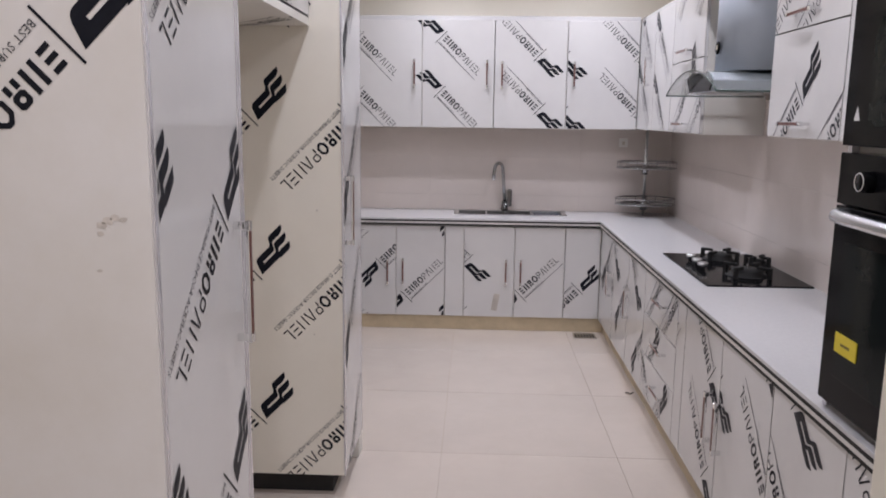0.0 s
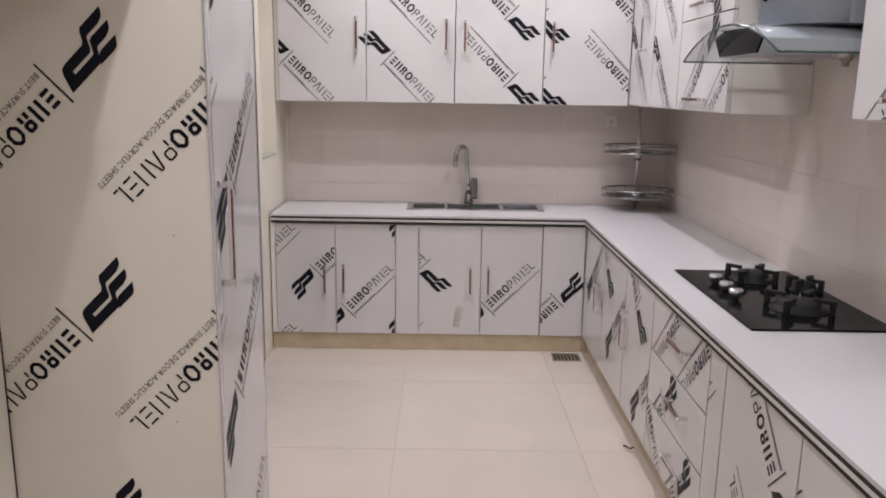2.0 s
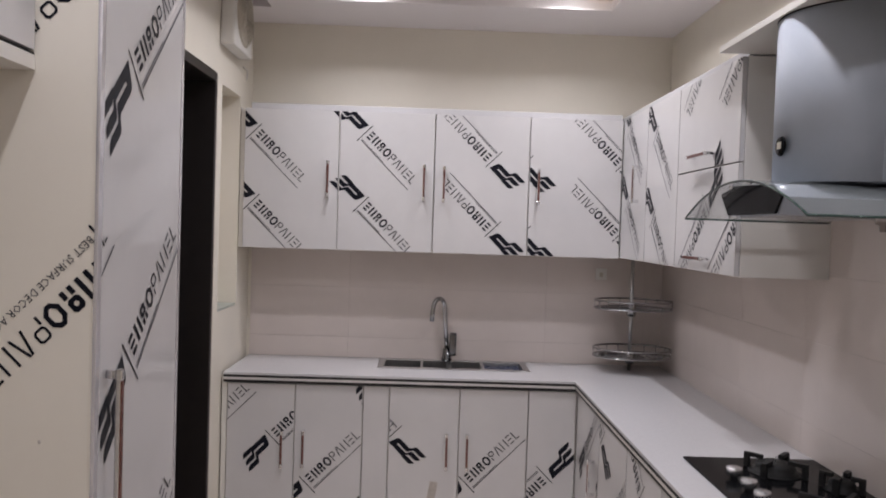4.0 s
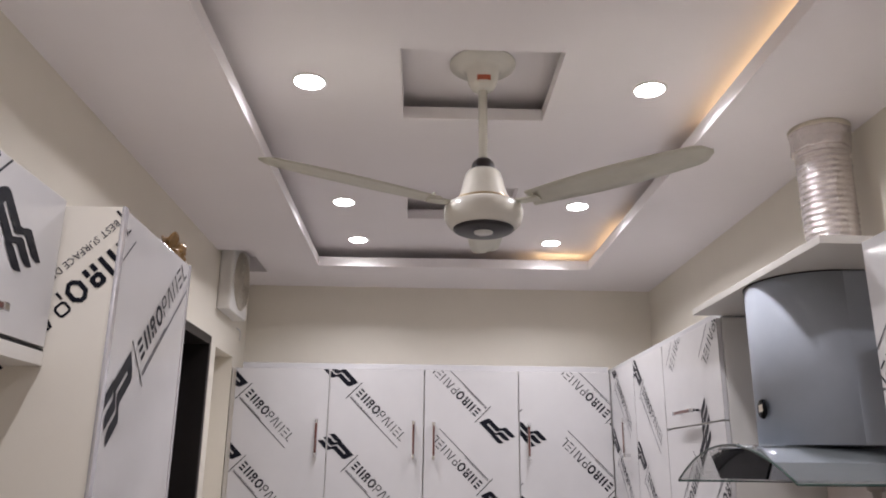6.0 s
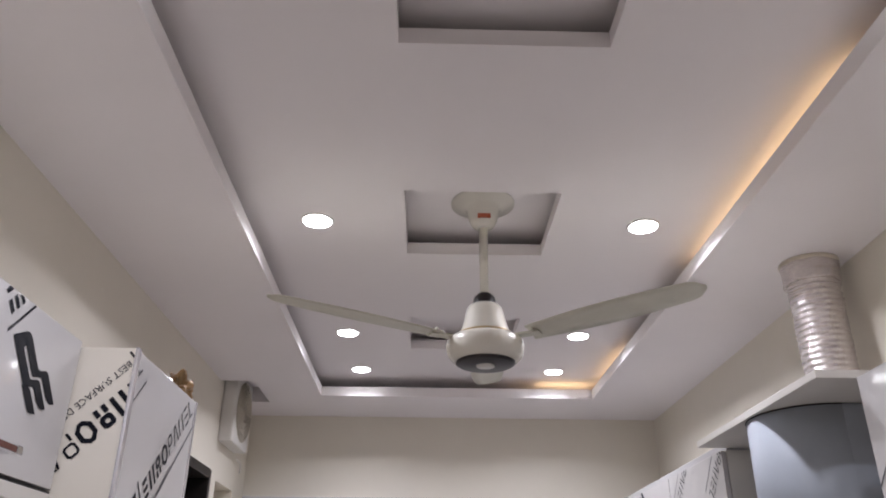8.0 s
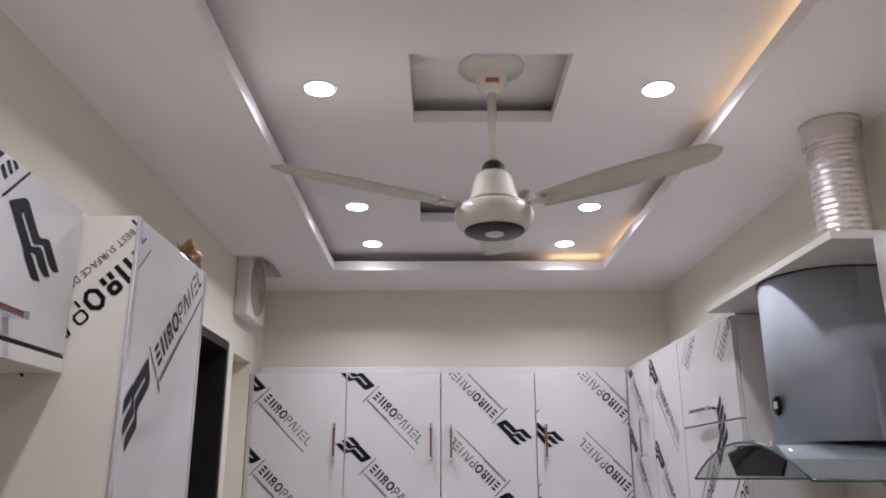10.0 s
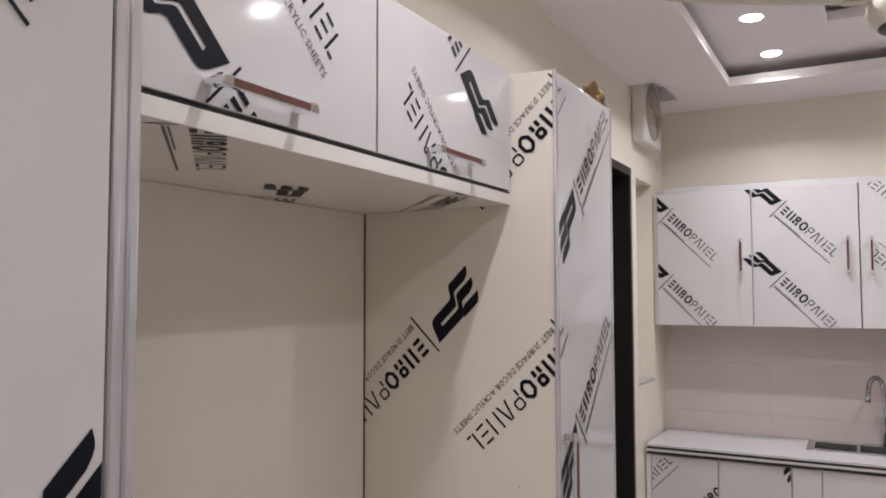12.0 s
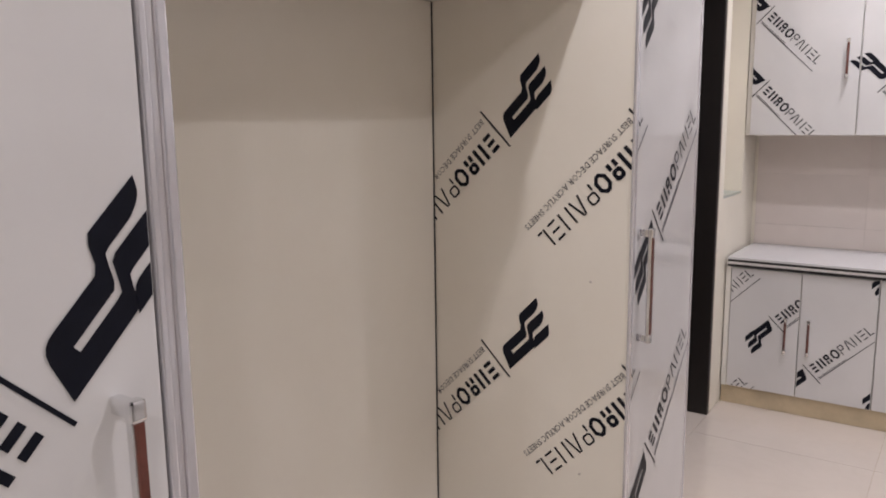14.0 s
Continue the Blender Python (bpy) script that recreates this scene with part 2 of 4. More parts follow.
def quad(x0, x1, y0, y1):
    return [(x0, y0), (x1, y0), (x1, y1), (x0, y1)]


def mark():
    """The maker's mark as plain bent strips: two that join into a bowl and one short one."""
    def bend(s):
        f = min(1, max(0, (s + 0.146) / 0.025))
        return 0.032 * (f * f * (3 - 2 * f)) - 0.032

    def cell(s, t, lo, hi):
        return (s, lo + (hi - lo) * t + bend(s))

    def strip(lo, hi, tip, end, n=18, m=6):
        out = []
        for j in range(m):
            t0, t1 = j / m, (j + 1) / m
            a0, a1 = tip + 0.013 * t0 + 0.02 * t0 ** 5, tip + 0.013 * t1 + 0.02 * t1 ** 5
            for k in range(n):
                f, g = k / n, (k + 1) / n
                out.append([cell(a0 + (end - a0) * f, t0, lo, hi), cell(a0 + (end - a0) * g, t0, lo, hi), cell(a1 + (end - a1) * g, t1, lo, hi), cell(a1 + (end - a1) * f, t1, lo, hi)])
        return out
    polys = strip(-0.030, -0.0045, -0.219, -0.056) + strip(0.0045, 0.030, -0.209, -0.056)
    polys += [[(-0.198, 0.0095), (-0.146, 0.0095), (-0.138, 0.0115), (-0.131, 0.0165), (-0.118, 0.0335), (-0.168, 0.0335), (-0.176, 0.0325), (-0.183, 0.028)]]
    polys += [[(-0.056, -0.03), (-0.049, -0.0295), (-0.042, -0.027), (-0.036, -0.022), (-0.031, -0.013), (-0.016, 0.03), (-0.056, 0.03)]]
    return [[(a, b + 0.019) for a, b in p] for p in polys]


def ring(x0, x1, y0, y1, d, cut=0.0):
    """A hollow block with its corners cut."""
    c, e = cut, cut * 0.55
    out = [(x0 + c, y0), (x1 - c, y0), (x1, y0 + c), (x1, y1 - c), (x1 - c, y1), (x0 + c, y1), (x0, y1 - c), (x0, y0 + c)]
    inn = [(x0 + d + e, y0 + d), (x1 - d - e, y0 + d), (x1 - d, y0 + d + e), (x1 - d, y1 - d - e), (x1 - d - e, y1 - d), (x0 + d + e, y1 - d), (x0 + d, y1 - d - e), (x0 + d, y0 + d + e)]
    return [[out[k], out[(k + 1) % 8], inn[(k + 1) % 8], inn[k]] for k in range(8)]


def word():
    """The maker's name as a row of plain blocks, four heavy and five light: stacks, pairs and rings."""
    out = []
    y, h = -0.008, 0.051
    for k, kind in enumerate(("stack", "pair", "ring_feet", "round", "ring_foot", "wedge", "pair", "stack", "post")):
        d = 0.0105 if k < 4 else 0.0058
        w = 0.04 if kind == "round" else 0.033
        x = (0.022, 0.062, 0.106, 0.147, 0.196, 0.235, 0.281, 0.327, 0.366)[k]
        if kind == "stack":
            out += [quad(x, x + w * 0.8, y + (h - d) * f, y + (h - d) * f + d) for f in (0, 0.5, 1)]
        elif kind == "pair":
            out += [quad(x, x + d, y, y + h), quad(x + w - d, x + w, y, y + h)]
        elif kind in ("ring_feet", "ring_foot"):
            out += ring(x, x + w * 0.9, y + h * 0.42, y + h, d * 0.9, 0.006)
            out += [quad(x, x + d, y, y + h * 0.36)]
            if kind == "ring_feet":
                out += [quad(x + w * 0.9 - d, x + w * 0.9, y, y + h * 0.36)]
        elif kind == "round":
            out += ring(x, x + w, y - 0.001, y + h + 0.001, d * 0.95, 0.014)
        elif kind == "wedge":
            m = x + w * 0.55
            out += [[(x, y), (x + d, y), (m, y + h), (m - d, y + h)], [(x + w * 1.1 - d, y), (x + w * 1.1, y), (m + d, y + h), (m, y + h)]]
        else:
            out += [quad(x, x + d, y, y + h), quad(x + d * 1.6, x + w * 0.75, y, y + d)]
    return out


def clip(poly, u0, u1, v0, v1):
    for axis, limit, keep in ((0, u0, 1), (0, u1, -1), (1, v0, 1), (1, v1, -1)):
        if all((p[axis] - limit) * keep >= 0 for p in poly):
            continue
        out = []
        for p, q in zip(poly, poly[1:] + poly[:1]):
            a, b = (p[axis] - limit) * keep, (q[axis] - limit) * keep
            if a >= 0:
                out.append(p)
            if (a >= 0) != (b >= 0):
                f = a / (a - b)
                out.append((p[0] + f * (q[0] - p[0]), p[1] + f * (q[1] - p[1])))
        poly = out
        if len(poly) < 3:
            return []
    return poly


AXES = {"N": (Vector((1, 0, 0)), Vector((0, -1, 0)), 1), "W": (Vector((0, 1, 0)), Vector((1, 0, 0)), 1), "E": (Vector((0, -1, 0)), Vector((-1, 0, 0)), -1), "under": (Vector((0, 1, 0)), Vector((0, 0, -1)), 1)}


def film(parent, side, plane, a0, a1, z0, z1, motifs, fine=False, proud=0.0012):
    """The print on one panel. side: the wall that it belongs to; motifs: place along the wall, height and turn of each stroke before the name."""
    along, out, sign = AXES[side]
    up = Vector((1, 0, 0)) if side == "under" else Vector((0, 0, 1))
    u0, u1 = sorted((a0 * sign, a1 * sign))
    base = (plane * sum(out) + proud) * out
    for a, z, turn in motifs:
        c, s = math.cos(radians(turn)), math.sin(radians(turn))
        light = SMALL if fine else [quad(0.012, 0.404, -0.044, -0.0395), quad(0.012, 0.19, -0.036, -0.033)]
        for name, polys, ink in (("printed_mark", mark(), PRINT), ("printed_name", word() + [quad(-0.0025, 0.0025, -0.064, 0.064)], PRINT), ("printed_line", light, PRINT_THIN)):
            bm = bmesh.new()
            for poly in polys:
                turned = [(a * sign + p * c - q * s, z + p * s + q * c) for p, q in poly]
                turned = clip(turned, u0 + 0.002, u1 - 0.002, z0 + 0.002, z1 - 0.002)
                if len(turned) > 2:
                    bm.faces.new([bm.verts.new(base + along * u + up * v) for u, v in turned])
            if not bm.faces:
                bm.free()
                continue
            if name == "printed_mark":
                bmesh.ops.remove_doubles(bm, verts=bm.verts, dist=1e-5)
            for f in bm.faces:
                f.normal_update()
                if f.normal.dot(out) < 0:
                    f.normal_flip()
            me = bpy.data.meshes.new(name)
            bm.to_mesh(me)
            bm.free()
            me.materials.append(ink)
            ob = new(name, me)
            ob.parent = parent
            if parent.type == "EMPTY":
                ob.location = -parent.location
            tagged(ob, "dark navy diagonal print on protective film", kind="" if name == "printed_mark" else "stuff")


def wall_box(bm, side, plane, depth0, depth1, a0, a1, z0, z1, bevel=0.0, mi=0):
    """A box on a wall's face: depth is counted from the plane towards the room."""
    out = AXES[side][1]
    if abs(out.x) > 0.5:
        x = sorted((plane + out.x * depth0, plane + out.x * depth1))
        return box(bm, x[0], x[1], min(a0, a1), max(a0, a1), z0, z1, bevel, mi)
    y = sorted((plane + out.y * depth0, plane + out.y * depth1))
    return box(bm, min(a0, a1), max(a0, a1), y[0], y[1], z0, z1, bevel, mi)


def handle(parent, side, plane, a, z, length, upright=True):
    """A bar handle with chrome feet and caps and a brown inlay."""
    bm, h = bmesh.new(), length / 2
    if upright:
        for e in (-1, 1):
            wall_box(bm, side, plane, 0, 0.028, a - 0.006, a + 0.006, z + e * h - 0.009, z + e * h + 0.009, 0.002)
            wall_box(bm, side, plane, 0.026, 0.040, a - 0.0085, a + 0.0085, z + e * h - 0.011, z + e * h + 0.011, 0.003)
        wall_box(bm, side, plane, 0.027, 0.037, a - 0.0075, a + 0.0075, z - h + 0.01, z + h - 0.01, 0.002)
        wall_box(bm, side, plane, 0.0365, 0.0395, a - 0.005, a + 0.005, z - h + 0.012, z + h - 0.012, 0, 1)
    else:
        for e in (-1, 1):
            wall_box(bm, side, plane, 0, 0.028, a + e * h - 0.009, a + e * h + 0.009, z - 0.006, z + 0.006, 0.002)
            wall_box(bm, side, plane, 0.026, 0.040, a + e * h - 0.011, a + e * h + 0.011, z - 0.0085, z + 0.0085, 0.003)
        wall_box(bm, side, plane, 0.027, 0.037, a - h + 0.01, a + h - 0.01, z - 0.0075, z + 0.0075, 0.002)
        wall_box(bm, side, plane, 0.0365, 0.0395, a - h + 0.012, a + h - 0.012, z - 0.005, z + 0.005, 0, 1)
    return part("handle", bm, (CHROME, WOOD), parent, "chrome bar handle with brown inlay")


def door(parent, side, plane, a0, a1, z0, z1, motifs=(), grip=None, fine=False, name="door"):
    """A filmed door leaf whose face lies in the plane, with its print and its handle. grip: place, height, length, upright."""
    gap = 0.0028
    lo, hi = min(a0, a1) + gap, max(a0, a1) - gap
    bm = wall_box(bmesh.new(), side, plane, -0.018, 0, lo, hi, z0 + gap, z1 - gap, 0.0018)
    bmesh.ops.recalc_face_normals(bm, faces=bm.faces)
    for f in bm.faces:
        f.material_index = 1 if 0.2 < f.normal.dot(AXES[side][1]) < 0.95 else 0
    leaf = part(name, bm, (ACRYLIC, EDGE_BAND), parent)
    if motifs:
        film(leaf, side, plane, lo, hi, z0 + gap, z1 - gap, motifs, fine)
    if grip:
        handle(leaf, side, plane, *grip)
    return leaf


# ---- the large structure ----
def structure(name, bm, material, label, category):
    return solo(name, bm, material, label, category, kind="structure")


floor = structure("floor", boxed(-1.2, 2.0, -1.6, 6.6, -0.12, -0.003), GROUT, "cream polished porcelain floor with thin grout lines", "floor")

bm = bmesh.new()
for y0, y1, z0, z1 in ((3.655, 4.66, 0, 3.3), (4.66, 5.60, 2.42, 3.3), (5.60, 5.714, 0, 3.3), (5.714, 6.10, 0, 1.19), (5.714, 6.10, 2.385, 3.3), (6.10, 6.60, 0, 3.3)):
    box(bm, -1.06, WEST, y0, y1, z0, z1)
box(bm, -1.06, -0.935, 5.714, 6.10, 1.19, 2.385)
structure("wall_west", bm, PAINT, "cream painted wall with a tall niche and a doorway", "wall")
wall_bay = structure("wall_bay", box(boxed(-1.06, BAY, -1.6, 3.655, 0, 2.325), -1.06, WEST, -1.6, 3.655, 2.325, 3.3), PAINT, "cream painted wall behind the tall cabinets", "wall")
wall_east = structure("wall_east", boxed(EAST, 1.95, -1.6, 6.6, 0, 3.3), PAINT, "cream painted wall above pale glazed tiles", "wall")
wall_north = structure("wall_north", boxed(WEST, EAST, NORTH, 6.6, 0, 3.3), PAINT, "cream painted wall above pale glazed tiles", "wall")
structure("wall_south", boxed(BAY, EAST, -1.6, -1.45, 0, 3.3), PAINT, "plain cream painted wall", "wall")
structure("wall_pier", boxed(0.91, EAST, 1.36, 1.475, 0, 3.0, 0.004), PAINT, "cream painted end of the wall at the kitchen's entrance", "wall")

bm = bmesh.new()
RX0, RX1 = 0.198, 0.705
RECESS = ((2.48, 2.96), (3.668, 4.145), (4.84, 5.30))
for back, z0, z1 in ((0.0, TRAY, TRAY + 0.046), (0.13, TRAY + 0.046, TRAY + 0.1)):
    y = 1.6
    for a, b in RECESS:
        a, b = a - back, b + back
        box(bm, -0.75, 1.7, y, a, z0, z1)
        box(bm, -0.75, RX0 - back, a, b, z0, z1)
        box(bm, RX1 + back, 1.7, a, b, z0, z1)
        y = b
    box(bm, -0.75, 1.7, y, 6.2, z0, z1)
box(bm, -1.0, 1.8, -1.6, 6.5, TRAY + 0.1, TRAY + 0.2)
TX0, TX1, TY0, TY1, LIP, SET = -0.324, 1.244, 1.85, 5.865, 2.932, 0.2
for x0, x1, y0, y1, inset in (
    (WEST - 0.1, TX0, 1.5, 5.58, "W"), (TX1, EAST, 1.5, NORTH, "E"), (TX0, TX1, TY1, NORTH, "N"), (TX0, TX1, 1.5, TY0, "S"),
    (-0.645, TX0, 5.58, 6.04, "W"), (WEST, TX0, 6.04, NORTH, "W"), (-1.0, EAST, -1.6, 1.5, "")):
    box(bm, x0, x1, y0, y1, CEIL, LIP)
    k = dict(zip("WENS", ((0, -SET, 0, 0), (SET, 0, 0, 0), (0, 0, SET, 0), (0, 0, 0, -SET)))).get(inset, (0, 0, 0, 0))
    box(bm, x0 + k[0], x1 + k[1], y0 + k[2], y1 + k[3], LIP, TRAY + 0.1)
box(bm, WEST - 0.1, -0.64, 5.57, 6.05, 2.975, 3.1)
structure("ceiling", bm, CEILING, "white gypsum ceiling with a stepped tray and square recesses", "ceiling")
bm = bmesh.new()
for x0, x1, y0, y1 in ((TX0 - 0.004, TX0 + 0.006, TY0, TY1), (TX1 - 0.006, TX1 + 0.004, TY0, TY1), (TX0, TX1, TY1 - 0.006, TY1 + 0.004)):
    box(bm, x0, x1, y0, y1, CEIL - 0.003, LIP + 0.004, 0.002)
structure("trim", bm, CEILING, "white painted edge bead round the ceiling tray", "ceiling trim")

# skirting below the base units
structure("baseboard", boxed(-0.815, 1.16, 5.838, 5.86, 0, 0.104, 0.002), SKIRT, "beige stone skirting under the base cabinets", "skirting")
structure("baseboard", boxed(1.158, 1.18, 1.5, 5.838, 0, 0.104, 0.002), SKIRT, "beige stone skirting under the base cabinets", "skirting")

structure("sill", boxed(-0.934, WEST - 0.003, 5.716, 6.098, 1.1905, 1.204, 0.002), mat("grey_green_stone", (0.42, 0.45, 0.40), 0.3, vary=0.2, scale=14), "grey-green stone sill at the foot of the wall niche", "sill")

# the dark doorway
leaf = structure("door_1", boxed(-1.03, -0.99, 4.69, 5.57, 0.005, 2.385, 0.003), DOOR_WOOD, "closed black-brown wooden door in a dark frame", "door")
for y0, y1, z0, z1 in ((4.66, 4.69, 0, 2.42), (5.565, 5.602, 0, 2.42), (4.69, 5.565, 2.375, 2.422)):
    part("door_frame", boxed(-1.055, WEST + 0.006, y0, y1, z0, z1, 0.003), FRAME_WOOD, leaf)
bm = bmesh.new()
box(bm, -0.992, -0.984, 4.80, 5.46, 1.25, 2.25, 0.004)
box(bm, -0.992, -0.984, 4.80, 5.46, 0.2, 1.1, 0.004)
part("door_panel", bm, DOOR_WOOD, leaf)

for py, pz in ((3.257, 2.613), (3.043, 2.644)):
    hole = lathe(bmesh.new(), 0, 0, [(0, 0.0008), (0.005, 0.0008), (0.0055, 0), (0, 0)], 10)
    bmesh.ops.transform(hole, matrix=pose(WEST, py, pz, 0, 90, 0), verts=hole.verts)
    part("nail_hole", hole, GAP, wall_bay, "small dark nail hole")

# ---- ceiling fittings ----
for k, (sx, sy) in enumerate(SPOTS):
    light = thing("downlight", (sx, sy, TRAY), "small round recessed downlight, lit cool white", "ceiling light", "downlights in the tray")
    part("ring", lathe(bmesh.new(), sx, sy, [(0.0485, TRAY), (0.057, TRAY), (0.057, TRAY - 0.003), (0.054, TRAY - 0.005), (0.0485, TRAY - 0.0045), (0.0485, TRAY)]), PLASTIC, light)
    part("lens", lathe(bmesh.new(), sx, sy, [(0.0, TRAY - 0.006), (0.048, TRAY - 0.006), (0.048, TRAY - 0.001), (0.0, TRAY - 0.001)], 32), LED, light, "glowing white lens")
for x0, x1, y0, y1 in ((TX1 + 0.07, TX1 + 0.11, 2.98, 4.12), (TX1 + 0.07, TX1 + 0.11, 5.25, 5.84), (0.95, TX1, TY1 + 0.07, TY1 + 0.11)):
    solo("led_strip", boxed(x0, x1, y0, y1, LIP, LIP + 0.006), WARM_LED, "warm amber light strip hidden in the ceiling cove", "light strip", "cove strips")

# ceiling fan
FX, FY = 0.470, 3.927
fan = thing("ceiling_fan", (FX, FY, 2.5), "cream ceiling fan with three blades and a brown bottom disc", "ceiling fan")
TOP, C = TRAY + 0.1, 3.13
part("canopy", lathe(bmesh.new(), FX, FY, [(0.0, C), (0.116, C), (0.116, C - 0.008), (0.075, C - 0.018), (0.058, C - 0.03), (0.052, C - 0.07), (0.04, C - 0.095), (0.022, C - 0.105), (0.0, C - 0.105)]), FAN, fan)
part("rod", tube(bmesh.new(), [(FX, FY, 2.735), (FX, FY, C - 0.1)], 0.0155, 20), FAN, fan)
part("label", boxed(FX - 0.023, FX + 0.023, FY - 0.0535, FY - 0.04, C - 0.082, C - 0.068), RED, fan, "small red paper label")
part("cap", lathe(bmesh.new(), FX, FY, [(0.0, 2.769), (0.024, 2.769), (0.036, 2.756), (0.042, 2.731), (0.042, 2.724), (0.0, 2.724)]), BROWN, fan, "dark brown cap")
part("cone", lathe(bmesh.new(), FX, FY, [(0.0, 2.726), (0.05, 2.726), (0.06, 2.715), (0.067, 2.69), (0.074, 2.66), (0.086, 2.628), (0.09, 2.619), (0.0, 2.619)]), FAN, fan)
part("ring", lathe(bmesh.new(), FX, FY, [(0.0, 2.622), (0.094, 2.622), (0.098, 2.617), (0.094, 2.612), (0.0, 2.612)]), BRASS, fan, "thin brass ring")
part("motor", lathe(bmesh.new(), FX, FY, [(0.0, 2.615), (0.095, 2.615), (0.117, 2.606), (0.129, 2.594), (0.132, 2.572), (0.126, 2.547), (0.112, 2.53), (0.098, 2.523), (0.0, 2.523)], 56), FAN, fan)
part("disc", lathe(bmesh.new(), FX, FY, [(0.0, 2.526), (0.1, 2.526), (0.1, 2.519), (0.09, 2.514), (0.0, 2.512)], 56), BROWN, fan, "dark brown bottom disc")
part("badge", lathe(bmesh.new(), FX, FY, [(0.0, 2.514), (0.032, 2.514), (0.03, 2.509), (0.0, 2.508)]), PLASTIC, fan, "white oval badge")


def blade(angle):
    bm = bmesh.new()
    n, rows = 22, []
    for k in range(n + 1):
        f = k / n
        r = 0.165 + f * 0.575
        half = 0.038 + 0.027 * math.sin(math.pi * min(1, f * 0.75 + 0.12)) ** 1.2
        if f > 0.9:
            half *= math.sqrt(max(0.02, 1 - ((f - 0.9) / 0.1) ** 2))
        lift = 2.604 + 0.05 * f
        row = []
        for top in (1, -1):
            for j in range(5):
                w = (j / 2 - 1) * half
                c = 0.004 * (1 - (j / 2 - 1) ** 2)
                z = lift - w * 0.16 + c + top * 0.0022
                row.append(bm.verts.new((r, w, z)))
        rows.append(row)
    for a, b in zip(rows, rows[1:]):
        for j in range(4):
            bm.faces.new((a[j], b[j], b[j + 1], a[j + 1]))
            bm.faces.new((a[5 + j], a[6 + j], b[6 + j], b[5 + j]))
        bm.faces.new((a[0], a[5], b[5], b[0]))
        bm.faces.new((a[4], b[4], b[9], a[9]))
    for row in (rows[0], rows[-1]):
        bm.faces.new((row[0], row[1], row[2], row[3], row[4], row[9], row[8], row[7], row[6], row[5]))
    for f in bm.faces:
        f.smooth = True
    box(bm, 0.09, 0.2, -0.02, 0.02, 2.597, 2.604, 0.002)
    for e in (-0.013, 0.013):
        lathe(bm, 0.18, e, [(0, 2.62), (0.006, 2.62), (0.006, 2.6), (0, 2.6)], 10)
    bmesh.ops.transform(bm, matrix=pose(FX, FY, 0, 0, 0, angle), verts=bm.verts)
    return bm


for angle in (199.5, 329.6, 84.5):
    part("blade", blade(angle), BLADE, fan)
FAN_SIZE = Matrix.Translation((FX, FY, TOP)) @ Matrix.Scale(0.97, 4) @ Matrix.Translation((-FX, -FY, -3.13))
for ob in fan.children:
    ob.data.transform(FAN_SIZE)

# exhaust fan high on the west wall
ex = thing("exhaust_fan", (WEST, 5.84, 2.58), "cream plastic wall exhaust fan with a round grille", "exhaust fan")
bm = bmesh.new()
wall_box(bm, "W", WEST, 0.0, 0.075, 5.645, 6.03, 2.58, 2.965, 0.012)
part("housing", bm, PLASTIC, ex)
bm = bmesh.new()
for r in (0.155, 0.125, 0.095, 0.065, 0.035):
    tube(bm, [(WEST + 0.082, 5.845 + r * math.cos(k * math.tau / 36), 2.775 + r * math.sin(k * math.tau / 36)) for k in range(37)], 0.004, 6)
for k in range(6):
    a = k * math.tau / 6
    tube(bm, [(WEST + 0.08, 5.845 + 0.03 * math.cos(a), 2.775 + 0.03 * math.sin(a)), (WEST + 0.08, 5.845 + 0.155 * math.cos(a), 2.775 + 0.155 * math.sin(a))], 0.004, 6)
part("grille", bm, GREY_PLASTIC, ex)
bm = bmesh.new()
lathe(bm, 0, 0, [(0.0, 0.0), (0.165, 0.0), (0.165, 0.004), (0.0, 0.004)], 40)
bmesh.ops.transform(bm, matrix=pose(WEST + 0.074, 5.845, 2.775, 0, 90, 0), verts=bm.verts)
part("mouth", bm, GREY_PLASTIC, ex, "shadowed round mouth")
bm = bmesh.new()
tube(bm, [(WEST + 0.004, 6.12, 2.56), (WEST + 0.02, 6.15, 2.545), (WEST + 0.012, 6.19, 2.535), (WEST + 0.004, 6.21, 2.50)], 0.004, 8)
solo("cable_hook", bm, PLASTIC, "short white cable end sticking out of the wall", "cable")

# ---- north base units ----
NB = 5.82


def unit(name, box_args, label, category, group=""):
    x0, x1, y0, y1, z0, z1 = box_args
    t = thing(name, ((x0 + x1) / 2, (y0 + y1) / 2, z0), label, category, group)
    part("carcass", boxed(x0, x1, y0, y1, z0, z1, 0.002), CARCASS, t)
    return t


BZ0, BZ1 = 0.106, 0.804
b1 = unit("base_cabinet", (-0.812, -0.048, NB + 0.02, 6.38, BZ0, BZ1), "white base cabinet with two filmed doors on beige skirting", "cabinet", "base cabinets")
door(b1, "N", NB, -0.784, -0.416, BZ0, BZ1, [(-0.528, 0.50, 45), (-0.943, 0.496, 45), (-0.945, -0.13, 45)], (-0.480, 0.45, 0.18))
door(b1, "N", NB, -0.416, -0.048, BZ0, BZ1, [(-0.339, 0.253, 45), (0.074, 0.873, 45), (0.074, 0.253, 45)], (-0.364, 0.455, 0.18))
part("filler", wall_box(bmesh.new(), "N", NB, -0.016, -0.002, -0.812, -0.786, BZ0, BZ1 + 0.04), CARCASS, b1)
b2 = unit("base_cabinet", (-0.046, 0.853, NB + 0.02, 6.0, BZ0, BZ1), "white sink base cabinet with filmed doors and a plain filler", "cabinet", "base cabinets")
door(b2, "N", NB, -0.048, 0.095, BZ0, BZ1, name="filler_panel")
